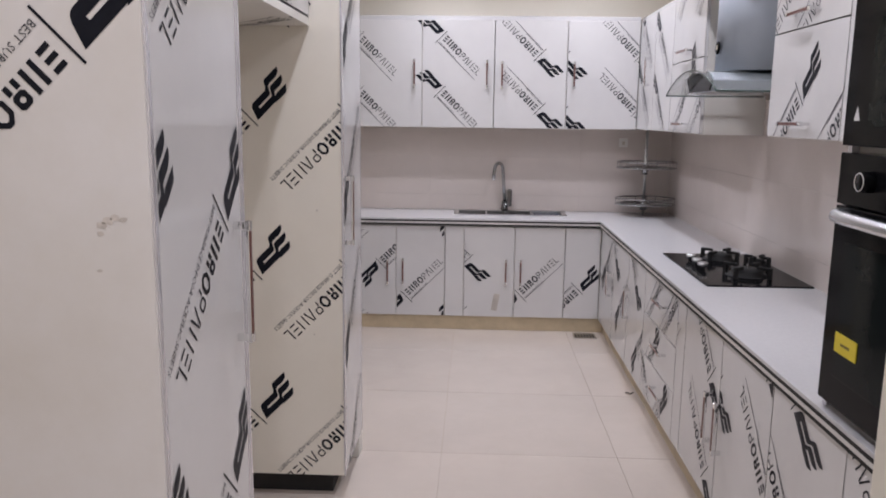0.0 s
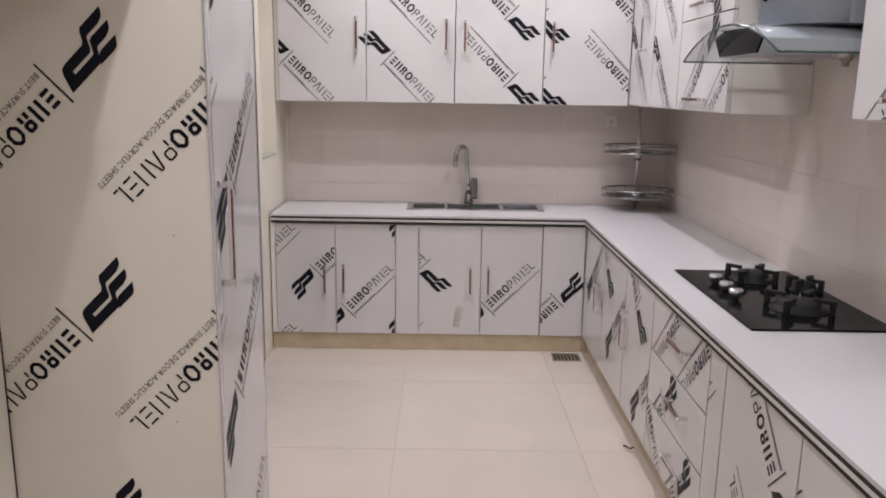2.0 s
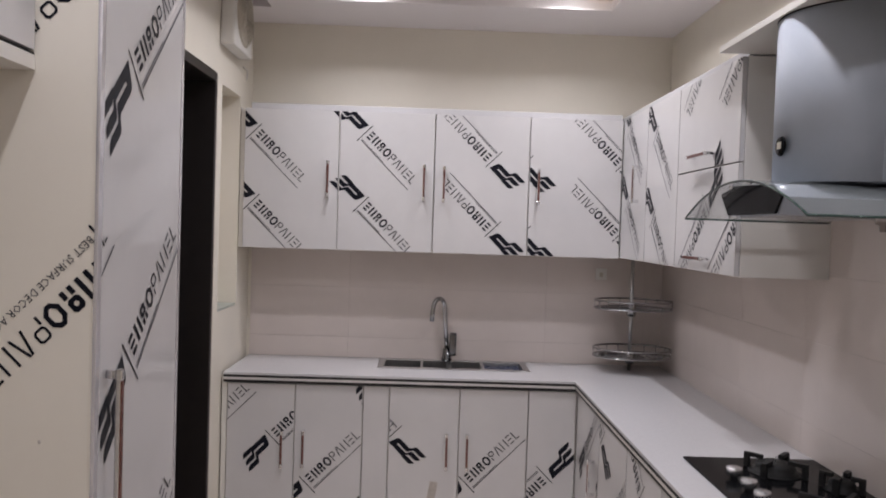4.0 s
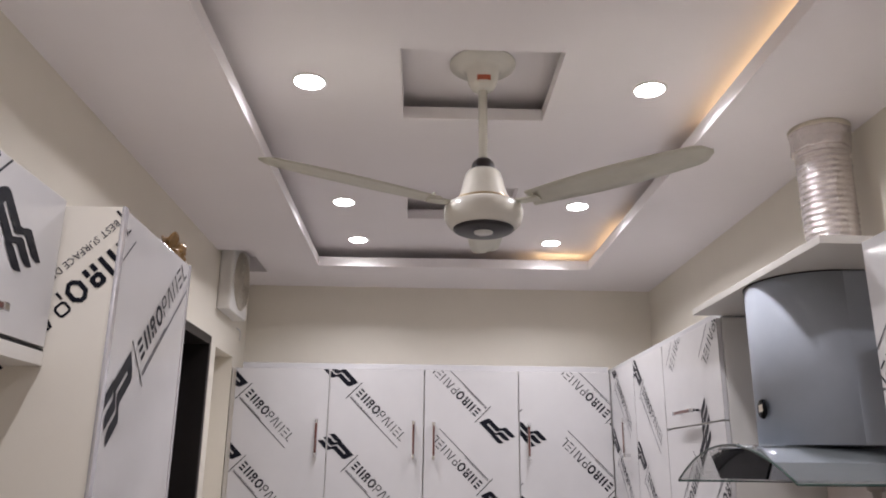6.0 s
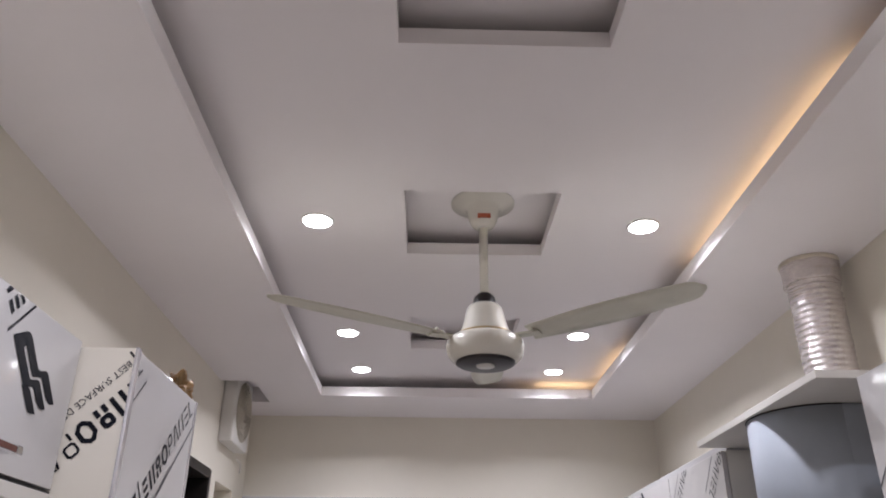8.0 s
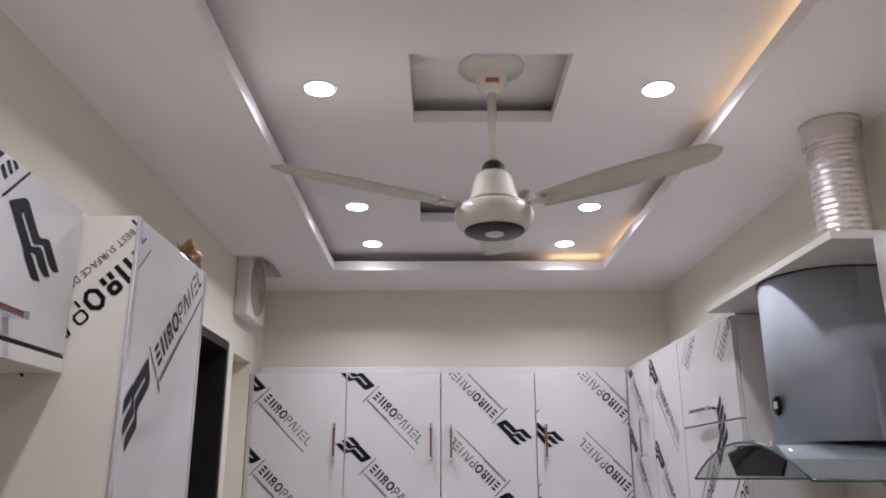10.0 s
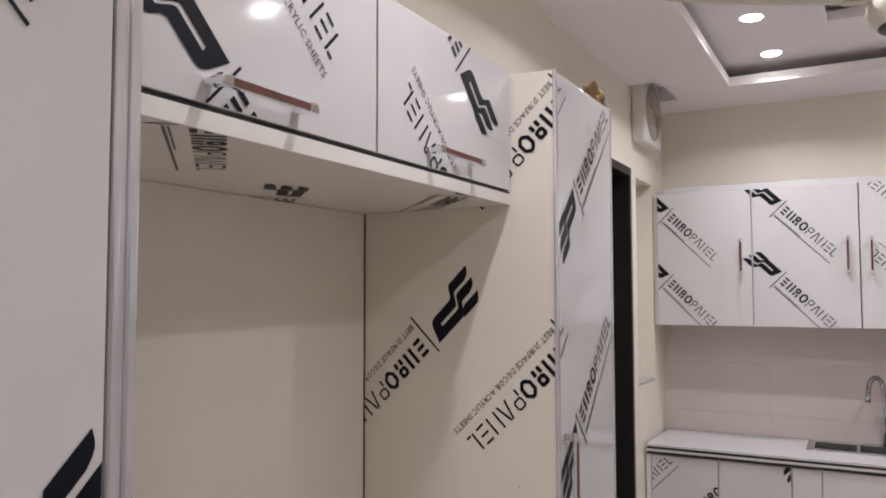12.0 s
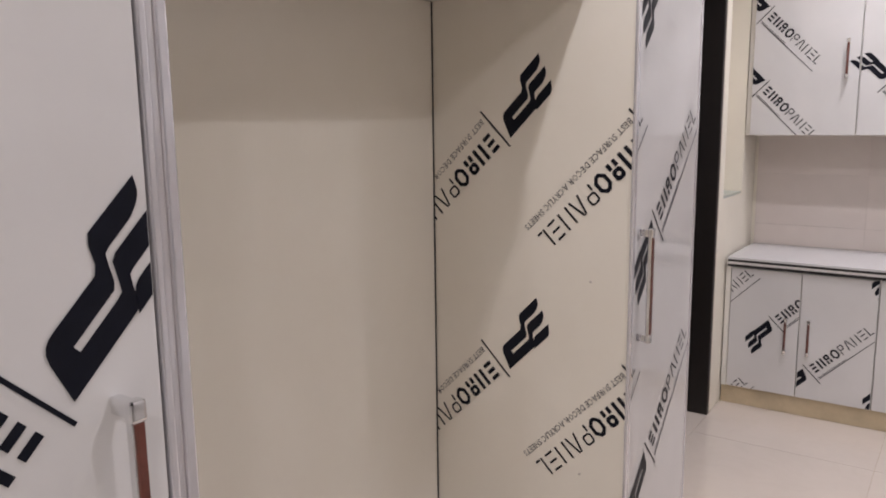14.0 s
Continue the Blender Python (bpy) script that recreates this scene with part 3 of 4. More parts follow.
door(b2, "N", NB, 0.095, 0.478, BZ0, BZ1, [(0.12, 0.545, 135), (-0.19, 0.35, 45), (-0.19, -0.07, 45)], (0.412, 0.46, 0.18))
door(b2, "N", NB, 0.478, 0.853, BZ0, BZ1, [(0.528, 0.278, 45)], (0.523, 0.458, 0.18))
bm = wall_box(bmesh.new(), "N", NB, 0.0005, 0.0015, -0.022, 0.022, -0.065, 0.065)
bmesh.ops.transform(bm, matrix=Matrix.Translation((0.34, NB, 0.222)) @ pose(0, 0, 0, 0, 9, 0) @ Matrix.Translation((0, -NB, 0)), verts=bm.verts)
part("sticker", bm, mat("worn_paper", (0.56, 0.51, 0.46), 0.5, vary=0.25, scale=30), b2, "torn beige paper sticker")
b3 = unit("base_cabinet", (0.855, 1.14, NB + 0.02, 6.38, BZ0, BZ1), "narrow white corner base cabinet with one filmed door", "cabinet", "base cabinets")
door(b3, "N", NB, 0.853, 1.118, BZ0, BZ1, [(0.953, 0.342, 225)])

# ---- east base units ----
EB = 1.12
u = unit("base_cabinet", (EB + 0.02, 1.72, 4.772, 5.80, BZ0, BZ1), "white base cabinet with two filmed doors on beige skirting", "cabinet", "base cabinets")
door(u, "E", EB, 5.27, 5.815, BZ0, BZ1, [(5.55, 0.55, 45), (5.14, 0.55, 45)], (5.335, 0.485, 0.16))
door(u, "E", EB, 4.77, 5.27, BZ0, BZ1, [(4.98, 0.40, 45), (5.2, 0.72, 135)])
u = unit("base_cabinet", (EB + 0.02, 1.72, 4.302, 4.768, BZ0, BZ1), "white base cabinet with one filmed door on beige skirting", "cabinet", "base cabinets")
door(u, "E", EB, 4.30, 4.77, BZ0, BZ1, [(4.545, 0.685, 135), (4.40, 0.30, 45)], (4.705, 0.505, 0.175))
u = unit("drawer_unit", (EB + 0.02, 1.72, 3.472, 4.298, BZ0, BZ1), "white drawer unit with three filmed drawers and a filler strip", "cabinet", "base cabinets")
door(u, "E", EB, 3.61, 4.30, 0.561, BZ1, [(3.964, 0.811, 225), (3.63, 0.811, 225)], (3.898, 0.705, 0.175, False), name="drawer_front")
door(u, "E", EB, 3.61, 4.30, 0.337, 0.561, [(4.085, 0.405, 225)], (3.872, 0.47, 0.175, False), name="drawer_front")
door(u, "E", EB, 3.61, 4.30, BZ0, 0.337, [(4.33, 0.34, -45), (3.86, 0.17, 225)], (3.85, 0.25, 0.175, False), name="drawer_front")
door(u, "E", EB, 3.472, 3.61, BZ0, BZ1, [(3.86, 0.42, 45)], name="filler_panel")
u = unit("base_cabinet", (EB + 0.02, 1.72, 2.462, 3.468, BZ0, BZ1), "white base cabinet with two filmed doors on beige skirting", "cabinet", "base cabinets")
door(u, "E", EB, 2.962, 3.470, BZ0, BZ1, [(3.07, 0.62, 135), (3.07, 0.21, 135)], (3.025, 0.46, 0.19))
door(u, "E", EB, 2.460, 2.962, BZ0, BZ1, [(2.98, 0.62, 135), (2.48, 0.83, 135), (2.45, 0.42, 135)], (2.905, 0.46, 0.19))
u = unit("base_cabinet", (EB + 0.02, 1.72, 1.502, 2.458, BZ0, BZ1), "white base cabinet with two filmed doors under the oven", "cabinet", "base cabinets")
door(u, "E", EB, 1.98, 2.460, BZ0, BZ1, [(2.28, 0.815, 135), (2.28, 0.405, 135)], (2.06, 0.46, 0.19))
door(u, "E", EB, 1.502, 1.98, BZ0, BZ1, [(1.7, 0.6, 135)], (1.92, 0.46, 0.19))

# ---- worktop ----
top = thing("worktop", (0.5, 6.1, 0.81), "white quartz worktop with a layered cream front edge", "worktop")
SX0, SX1, SY0, SY1 = 0.035, 0.862, 6.075, 6.315
bm = bmesh.new()
for a in ((-0.802, SX0, 5.80, 6.38), (SX1, EAST - 0.008, 5.80, 6.38), (SX0, SX1, 5.80, SY0), (SX0, SX1, SY1, 6.38), (1.10, EAST - 0.008, 1.5, 5.80)):
    box(bm, *a, 0.848, 0.86)
bmesh.ops.remove_doubles(bm, verts=bm.verts, dist=1e-5)
part("slab", bm, COUNTER, top)
bm = bmesh.new()
for z0, z1, back, mi in ((0.835, 0.8478, 0.001, 0), (0.821, 0.835, 0.002, 1), (0.807, 0.821, 0.005, 0)):
    box(bm, -0.802, 1.10 + back + 0.02, 5.80 + back, 5.84, z0, z1, 0, mi)
    box(bm, 1.10 + back, 1.14, 1.5, 5.80 + back - 0.0005, z0, z1, 0, mi)
part("front_edge", bm, (GAP, CREAM_EDGE), top, "cream band between two dark joints")

# ---- sink, tap, hob ----
sink = thing("sink", (0.45, 6.2, 0.86), "stainless steel inset sink with two bowls", "sink")
bm = bmesh.new()
rim = (0.008, 0.89, 6.045, 6.345)
bowls = ((0.045, 0.255), (0.27, 0.41), (0.435, 0.61), (0.63, 0.852))
for a in ((rim[0], rim[1], rim[2], 6.085), (rim[0], rim[1], 6.305, rim[3])):
    box(bm, *a, 0.8605, 0.8645, 0.001)
edges = [rim[0]] + [e for b in bowls for e in b] + [rim[1]]
for k in range(0, len(edges), 2):
    box(bm, edges[k], edges[k + 1], 6.085, 6.305, 0.8605, 0.8642, 0.001)
part("rim", bm, STEEL, sink)
for x0, x1 in bowls:
    bm = bmesh.new()
    b = 0.70
    box(bm, x0 - 0.002, x0, 6.083, 6.307, b, 0.861)
    box(bm, x1, x1 + 0.002, 6.083, 6.307, b, 0.861)
    box(bm, x0, x1, 6.083, 6.085, b, 0.861)
    box(bm, x0, x1, 6.305, 6.307, b, 0.861)
    box(bm, x0, x1, 6.085, 6.305, b, b + 0.002)
    lathe(bm, (x0 + x1) / 2, 6.2, [(0, b + 0.003), (0.03, b + 0.003), (0.034, b + 0.006), (0.038, b + 0.003)], 20)
    part("bowl", bm, STEEL, sink)
bm = bmesh.new()
random.seed(4)
nx, ny = 14, 8
grid = [[bm.verts.new((0.634 + 0.214 * i / nx, 6.09 + 0.21 * j / ny, 0.838 + 0.012 * random.random())) for j in range(ny + 1)] for i in range(nx + 1)]
for i in range(nx):
    for j in range(ny):
        bm.faces.new((grid[i][j], grid[i + 1][j], grid[i + 1][j + 1], grid[i][j + 1]))
ext = bmesh.ops.extrude_face_region(bm, geom=bm.faces[:])
for v in [e for e in ext["geom"] if isinstance(e, bmesh.types.BMVert)]:
    v.co.z -= 0.002
part("protective_sheet", bm, BLUE_FILM, sink, "crumpled dark blue sheet in the end bowl")

tap = thing("tap", (0.43, 6.325, 0.864), "chrome kitchen tap with a swan neck and side lever", "tap")
TXX, TYY = 0.412, 6.325
part("base", lathe(bmesh.new(), TXX, TYY, [(0, 0.864), (0.03, 0.864), (0.032, 0.88), (0.027, 0.888), (0.024, 0.94), (0, 0.94)], 24), DISH, tap)
neck = [(TXX, TYY, 0.92), (TXX - 0.008, TYY - 0.01, 1.02), (TXX - 0.018, TYY - 0.03, 1.14), (TXX - 0.022, TYY - 0.035, 1.19)]
for k in range(1, 12):
    a = math.pi * k / 12
    neck.append((TXX - 0.022 - 0.035 * (1 - math.cos(a)), TYY - 0.035 - 0.05 * (1 - math.cos(a)), 1.19 + 0.06 * math.sin(a)))
neck += [(TXX - 0.096, TYY - 0.138, 1.17), (TXX - 0.098, TYY - 0.14, 1.12)]
part("neck", tube(bmesh.new(), neck, 0.0135, 14), DARK_CHROME, tap)
bm = bmesh.new()
tube(bm, [(TXX, TYY - 0.01, 0.905), (TXX + 0.022, TYY - 0.012, 0.915), (TXX + 0.03, TYY - 0.015, 0.95)], 0.012, 12)
box(bm, TXX + 0.014, TXX + 0.056, TYY - 0.036, TYY, 0.90, 1.04, 0.01)
part("lever", bm, DISH, tap, "chunky dark chrome lever")

hob = thing("gas_hob", (1.48, 4.04, 0.86), "black glass gas hob with cast iron burners and silver knobs", "hob")
part("glass_top", boxed(1.237, 1.72, 3.598, 4.438, 0.8602, 0.868, 0.002), BLACK_GLASS, hob)
for kx, ky in ((1.327, 4.195), (1.324, 4.07), (1.32, 3.96)):
    part("knob", lathe(bmesh.new(), kx, ky, [(0, 0.8675), (0.014, 0.8675), (0.014, 0.88), (0.025, 0.882), (0.026, 0.904), (0.024, 0.907), (0, 0.907)], 20), ALU, hob, "silver knob")


def burner(x, y, r):
    t = part("burner", lathe(bmesh.new(), x, y, [(0, 0.868), (r * 1.4, 0.868), (r * 1.35, 0.876), (r * 1.15, 0.878), (r * 1.12, 0.894), (r * 1.02, 0.902), (r * 0.3, 0.905), (0, 0.905)], 32), IRON, hob)
    part("drip_ring", lathe(bmesh.new(), x, y, [(r * 1.42, 0.8682), (r * 1.52, 0.8682), (r * 1.50, 0.872), (r * 1.44, 0.873), (r * 1.42, 0.8682)], 32), IRON, t, "dark drip ring")
    for k in range(4):
        a = math.tau * (k + 0.5) / 4
        ca, sa = math.cos(a), math.sin(a)
        bm = bmesh.new()
        R = r * 1.75
        box(bm, R - 0.012, R + 0.006, -0.010, 0.010, 0.868, 0.916, 0.002)
        box(bm, r * 0.75, R + 0.006, -0.008, 0.008, 0.906, 0.92, 0.002)
        bmesh.ops.transform(bm, matrix=pose(x, y, 0, 0, 0, math.degrees(a)), verts=bm.verts)
        part("pan_support", bm, IRON, t)
    part("igniter", tube(bmesh.new(), [(x, y, 0.9), (x, y, 0.925)], 0.0018, 6), STEEL, t)


burner(1.50, 4.27, 0.058)
burner(1.50, 3.84, 0.066)
burner(1.64, 4.10, 0.036)

# corner carousel rack
rack = thing("corner_rack", (1.497, 6.2, 0.86), "chrome two-tier corner rack on an upright pole", "rack")
part("pole", tube(bmesh.new(), [(1.497, 6.2, 0.862), (1.497, 6.2, 1.527)], 0.011, 16), STEEL, rack)
for z in (0.955, 1.235):
    def hoop(r, dz, thick):
        return tube(bmesh.new(), [(1.497 + r * math.cos(k * math.tau / 40), 6.155 + 0.7225 * r * math.sin(k * math.tau / 40), z + dz) for k in range(41)], thick, 6)
    tier = part("basket", hoop(0.228, 0.045, 0.0055), DARK_CHROME, rack)
    for r in (0.228, 0.15, 0.08):
        part("hoop", hoop(r, 0.0, 0.0055 if r > 0.2 else 0.0035), DARK_CHROME, tier)
    for k in range(18):
        a = k * math.tau / 18
        p = (1.497 + 0.228 * math.cos(a), 6.155 + 0.7225 * 0.228 * math.sin(a))
        part("wire", tube(bmesh.new(), [(1.497 + 0.02 * math.cos(a), 6.19, z), (*p, z), (*p, z + 0.045)], 0.0026, 6), DARK_CHROME, tier)
    bm = lathe(bmesh.new(), 0, 0, [(0, -0.012), (0.12, -0.012), (0.185, -0.004), (0.20, 0.006), (0.196, 0.006), (0.18, -0.001), (0.12, -0.008), (0, -0.008)], 40)
    bmesh.ops.transform(bm, matrix=Matrix.Translation((1.497, 6.155, z)) @ Matrix.Diagonal((1, 0.7225, 1, 1)), verts=bm.verts)
    part("dish", bm, DISH, tier, "dark polished tray dish")
    part("hub", lathe(bmesh.new(), 1.497, 6.2, [(0.0115, z + 0.02), (0.026, z + 0.02), (0.03, z - 0.01), (0.026, z - 0.05), (0.0115, z - 0.055)], 20), DARK_CHROME, tier)

# socket
sk = thing("wall_socket", (1.35, 6.38, 1.42), "small white wall socket on the tiled wall", "socket")
part("plate", boxed(1.316, 1.384, 6.372, 6.3812, 1.385, 1.455, 0.002), PLASTIC, sk)
part("switch", boxed(1.339, 1.361, 6.3695, 6.3725, 1.402, 1.43, 0.001), GREY_PLASTIC, sk)

# floor drain
dr = thing("floor_drain", (1.01, 5.72, 0), "square steel floor drain grate set in the tiles", "floor drain")
part("frame", box(box(box(boxed(0.925, 1.095, 5.655, 5.67, 0.0005, 0.004), 0.925, 1.095, 5.775, 5.79, 0.0005, 0.004), 0.925, 0.94, 5.67, 5.775, 0.0005, 0.004), 1.08, 1.095, 5.67, 5.775, 0.0005, 0.004), STEEL, dr)
# flat plate; the darkness of the drain hole is put into its colour
part("well_shade", boxed(0.94, 1.08, 5.67, 5.775, 0.0003, 0.0012), GAP, dr)
for k in range(6):
    x = 0.952 + k * 0.0215
    part("bar", boxed(x, x + 0.01, 5.67, 5.775, 0.0012, 0.0036), STEEL, dr)

# ---- north wall units ----
NU, UZ0, UZ1 = 6.085, 1.525, 2.325
w1 = unit("wall_cabinet", (-0.815, 0.298, NU + 0.02, 6.381, UZ0, UZ1), "white wall cabinet with two film-covered doors", "cabinet", "wall cabinets")
door(w1, "N", NU, -0.791, -0.2475, UZ0, UZ1, [(-0.737, 2.189, -45), (-0.741, 1.788, -45), (-0.105, 2.199, -45), (-0.115, 1.794, -45)], (-0.306, 1.932, 0.185))
door(w1, "N", NU, -0.2475, 0.300, UZ0, UZ1, [(-0.105, 2.199, -45), (-0.115, 1.794, -45)], (0.242, 1.928, 0.185))
w2 = unit("wall_cabinet", (0.302, 1.384, NU + 0.02, 6.381, UZ0, UZ1), "white wall cabinet with two film-covered doors", "cabinet", "wall cabinets")
door(w2, "N", NU, 0.300, 0.846, UZ0, UZ1, [(0.639, 2.074, 135), (0.647, 1.675, 135)], (0.357, 1.922, 0.185))
door(w2, "N", NU, 0.846, 1.384, UZ0, UZ1, [(0.82, 2.06, 135), (0.82, 1.655, 135), (1.385, 1.67, 135), (1.39, 2.075, 135)], (0.899, 1.925, 0.185))
cor = solo("cornice_board", boxed(-0.76, 1.384, 6.115, 6.388, UZ1 + 0.001, UZ1 + 0.034, 0.003), COUNTER, "pale white cornice board on top of the wall cabinets", "cornice")

# ---- east wall units ----
EU = 1.385
w3 = unit("wall_cabinet", (EU + 0.02, 1.731, 5.09, 6.381, 1.53, UZ1), "white corner wall cabinet with two film-covered doors", "cabinet", "wall cabinets")
door(w3, "E", EU, 5.585, 6.083, 1.53, UZ1, [(5.95, 2.25, -45), (5.95, 1.84, -45)], (5.72, 1.937, 0.18))
door(w3, "E", EU, 5.09, 5.585, 1.53, UZ1, [(5.45, 2.16, -45), (5.45, 1.75, -45)])
w4 = unit("wall_cabinet", (EU + 0.02, 1.731, 4.412, 5.088, 1.53, UZ1), "white wall cabinet with two film-covered flap doors", "cabinet", "wall cabinets")
door(w4, "E", EU, 4.409, 5.09, 1.945, UZ1, [(4.72, 1.86, 225), (4.31, 2.46, 225), (4.72, 2.48, 225)], (4.765, 2.0, 0.21, False), name="flap_door")
door(w4, "E", EU, 4.409, 5.09, 1.53, 1.945, [(4.72, 1.80, 225), (4.36, 1.80, 225)], (4.775, 1.585, 0.21, False), name="flap_door")
w5 = unit("wall_cabinet", (EU + 0.02, 1.731, 2.772, 3.421, 1.545, UZ1), "white wall cabinet with two film-covered flap doors", "cabinet", "wall cabinets")
door(w5, "E", EU, 2.772, 3.423, 1.955, UZ1, [(3.16, 2.25, 225), (2.9, 2.2, 225)], (3.12, 2.01, 0.2, False), name="flap_door")
door(w5, "E", EU, 2.772, 3.423, 1.545, 1.955, [(3.126, 1.712, 225), (2.713, 1.712, 225)], (3.12, 1.601, 0.2, False), name="flap_door")
w6 = unit("wall_cabinet", (EU + 0.02, 1.731, 2.15, 2.770, 1.545, UZ1), "white wall cabinet beside the oven housing", "cabinet", "wall cabinets")
door(w6, "E", EU, 2.15, 2.770, 1.545, UZ1)
solo("cornice_board", boxed(EU + 0.03, EAST - 0.002, 4.435, 6.385, UZ1 + 0.001, UZ1 + 0.034, 0.003), COUNTER, "pale white cornice board on top of the wall cabinets", "cornice")

# shelf over the hood
solo("hood_shelf", boxed(1.305, EAST - 0.001, 3.468, 4.43, 2.334, 2.357, 0.002), CARCASS, "white board shelf above the cooker hood", "shelf")

# ---- cooker hood ----
HY = 3.93
hood = thing("cooker_hood", (1.55, HY, 1.73), "grey-blue film-covered cooker hood with an arched glass visor", "cooker hood")
outline = [(EAST - 0.009, HY - 0.208)] + [(1.5 + 0.188 * math.cos(radians(a)), HY + 0.208 * math.sin(radians(a))) for a in range(-90, -271, -9)] + [(EAST - 0.009, HY + 0.208)]
bm = prism(bmesh.new(), outline[::-1], 1.838, 2.333)
for f in bm.faces:
    f.smooth = len(f.verts) == 4 and f.calc_area() < 0.05
part("chimney", bm, HOOD, hood)
part("top_seal", prism(bmesh.new(), [(x - 0.002 if x < 1.5 else x, y) for x, y in outline[::-1]], 2.329, 2.3338), GAP, hood)
bm = bmesh.new()
lathe(bm, 0, 0, [(0, 0.006), (0.026, 0.006), (0.03, 0.0), (0, 0.0)], 24)
bmesh.ops.transform(bm, matrix=pose(1.304, 3.905, 1.945, 0, -90, 0), verts=bm.verts)
dial = part("control_dial", bm, BLACK_GLASS, hood, "round black control dial")
part("display", boxed(1.2965, 1.299, 3.893, 3.917, 1.937, 1.957), GREY_PLASTIC, dial)


def visor_height(y):
    return 1.737 + 0.106 * (1 - ((y - HY) / 0.44) ** 2)


bm = bmesh.new()
n = 28
VX0, VX1 = 1.186, 1.70
span = [HY - 0.44 + 0.88 * k / n for k in range(n + 1)]
rings = [([bm.verts.new((x, yy, visor_height(yy))) for yy in span], [bm.verts.new((x, yy, visor_height(yy) - 0.006)) for yy in span]) for x in (VX0, VX1)]
for k in range(n):
    for j in (0, 1):
        f = bm.faces.new((rings[0][j][k], rings[0][j][k + 1], rings[1][j][k + 1], rings[1][j][k]))
        f.smooth = True
    for q in (0, 1):
        bm.faces.new((rings[q][0][k], rings[q][0][k + 1], rings[q][1][k + 1], rings[q][1][k]))
for k in (0, -1):
    bm.faces.new((rings[0][0][k], rings[1][0][k], rings[1][1][k], rings[0][1][k]))
glass = part("glass_visor", bm, GLASS, hood, "clear arched glass visor")
glass.visible_shadow = False
bm = bmesh.new()
tube(bm, [(VX0, yy, visor_height(yy) - 0.003) for yy in span], 0.0034, 6)
for yy in (span[0], span[-1]):
    tube(bm, [(VX0, yy, 1.734), (VX1, yy, 1.734)], 0.0034, 6)
part("glass_edge", bm, GLASS_EDGE, glass, "dark green glass edge")
HEX = [(4.205, 1.815), (4.085, 1.838), (3.82, 1.83), (3.75, 1.79), (3.79, 1.742), (4.138, 1.742)]


def slab(x0, x1, grow=1.0):
    """A body of the filter box's six-sided outline between two depths."""
    bm = bmesh.new()
    ym, zm = 3.965, 1.79
    a, b = ([bm.verts.new((x, ym + (y - ym) * grow, zm + (z - zm) * grow)) for y, z in HEX] for x in (x0, x1))
    bm.faces.new(a)
    bm.faces.new(b[::-1])
    for k in range(6):
        bm.faces.new((a[k], a[(k + 1) % 6], b[(k + 1) % 6], b[k]))
    bmesh.ops.bevel(bm, geom=bm.edges[:], offset=0.002, segments=1, affect="EDGES")
    return bm


part("filter_box", slab(1.252, 1.66, 0.99), HOOD, hood, "grey filter box under the glass")
part("front_panel", slab(1.243, 1.2515, 0.97), BLACK_GLASS, hood, "black six-sided control panel under the glass")
for k in range(6):
    x = 1.29 + k * 0.055
    part("filter_slat", boxed(x, x + 0.03, 3.83, 4.14, 1.738, 1.7435, 0.001), STEEL, hood)
bm = bmesh.new()
lathe(bm, 1.45, 3.62, [(0, 1.70), (0.01, 1.70), (0.012, 1.715), (0.022, 1.72), (0.023, 1.737), (0, 1.737)], 16)
part("oil_cup", bm, mat("smoky_plastic", (0.20, 0.165, 0.14), 0.35, vary=0.2, scale=40), hood, "small brown oil cup")
for sy in (3.80, 3.93, 4.06):
    part("glass_stud", lathe(bmesh.new(), 1.225, sy, [(0, visor_height(sy) + 0.004), (0.008, visor_height(sy) + 0.004), (0.008, visor_height(sy) - 0.01), (0, visor_height(sy) - 0.01)], 12), CHROME, hood)

# foil duct
duct = thing("foil_duct", (1.615, 3.95, 2.358), "crinkled silver foil exhaust duct rising to the ceiling", "duct")


def sleeve(z0, z1, r, steps, rib, crumple):
    """A ribbed, slightly crumpled foil tube."""
    bm, n, rows = bmesh.new(), 44, []
    for i in range(steps + 1):
        z = z0 + (z1 - z0) * i / steps
        row = []
        for k in range(n):
            a = k * math.tau / n
            w = noise.noise(Vector((math.cos(a) * 2.4, math.sin(a) * 2.4, z * 21))) * crumple
            q = r + rib * math.sin(i * math.tau / 6) + w
            row.append(bm.verts.new((1.616 + q * math.cos(a), 3.951 + q * math.sin(a), z)))
        rows.append(row)
    for lo, hi in zip(rows, rows[1:]):
        for k in range(n):
            bm.faces.new((lo[k], lo[(k + 1) % n], hi[(k + 1) % n], hi[k])).smooth = True
    bm.faces.new(rows[0][::-1])
    bm.faces.new(rows[-1])
    return bm


part("hose", sleeve(2.358, 2.815, 0.083, 132, 0.0022, 0.004), FOIL, duct, "ribbed foil hose")
part("collar", sleeve(2.80, 2.878, 0.0925, 14, 0.0008, 0.012), FOIL, duct, "crumpled foil collar taped to the ceiling")
part("rim", lathe(bmesh.new(), 1.616, 3.951, [(0.078, 2.872), (0.098, 2.872), (0.099, 2.8845), (0.078, 2.8845)], 40), TAPE, duct, "brown tape at the ceiling hole")

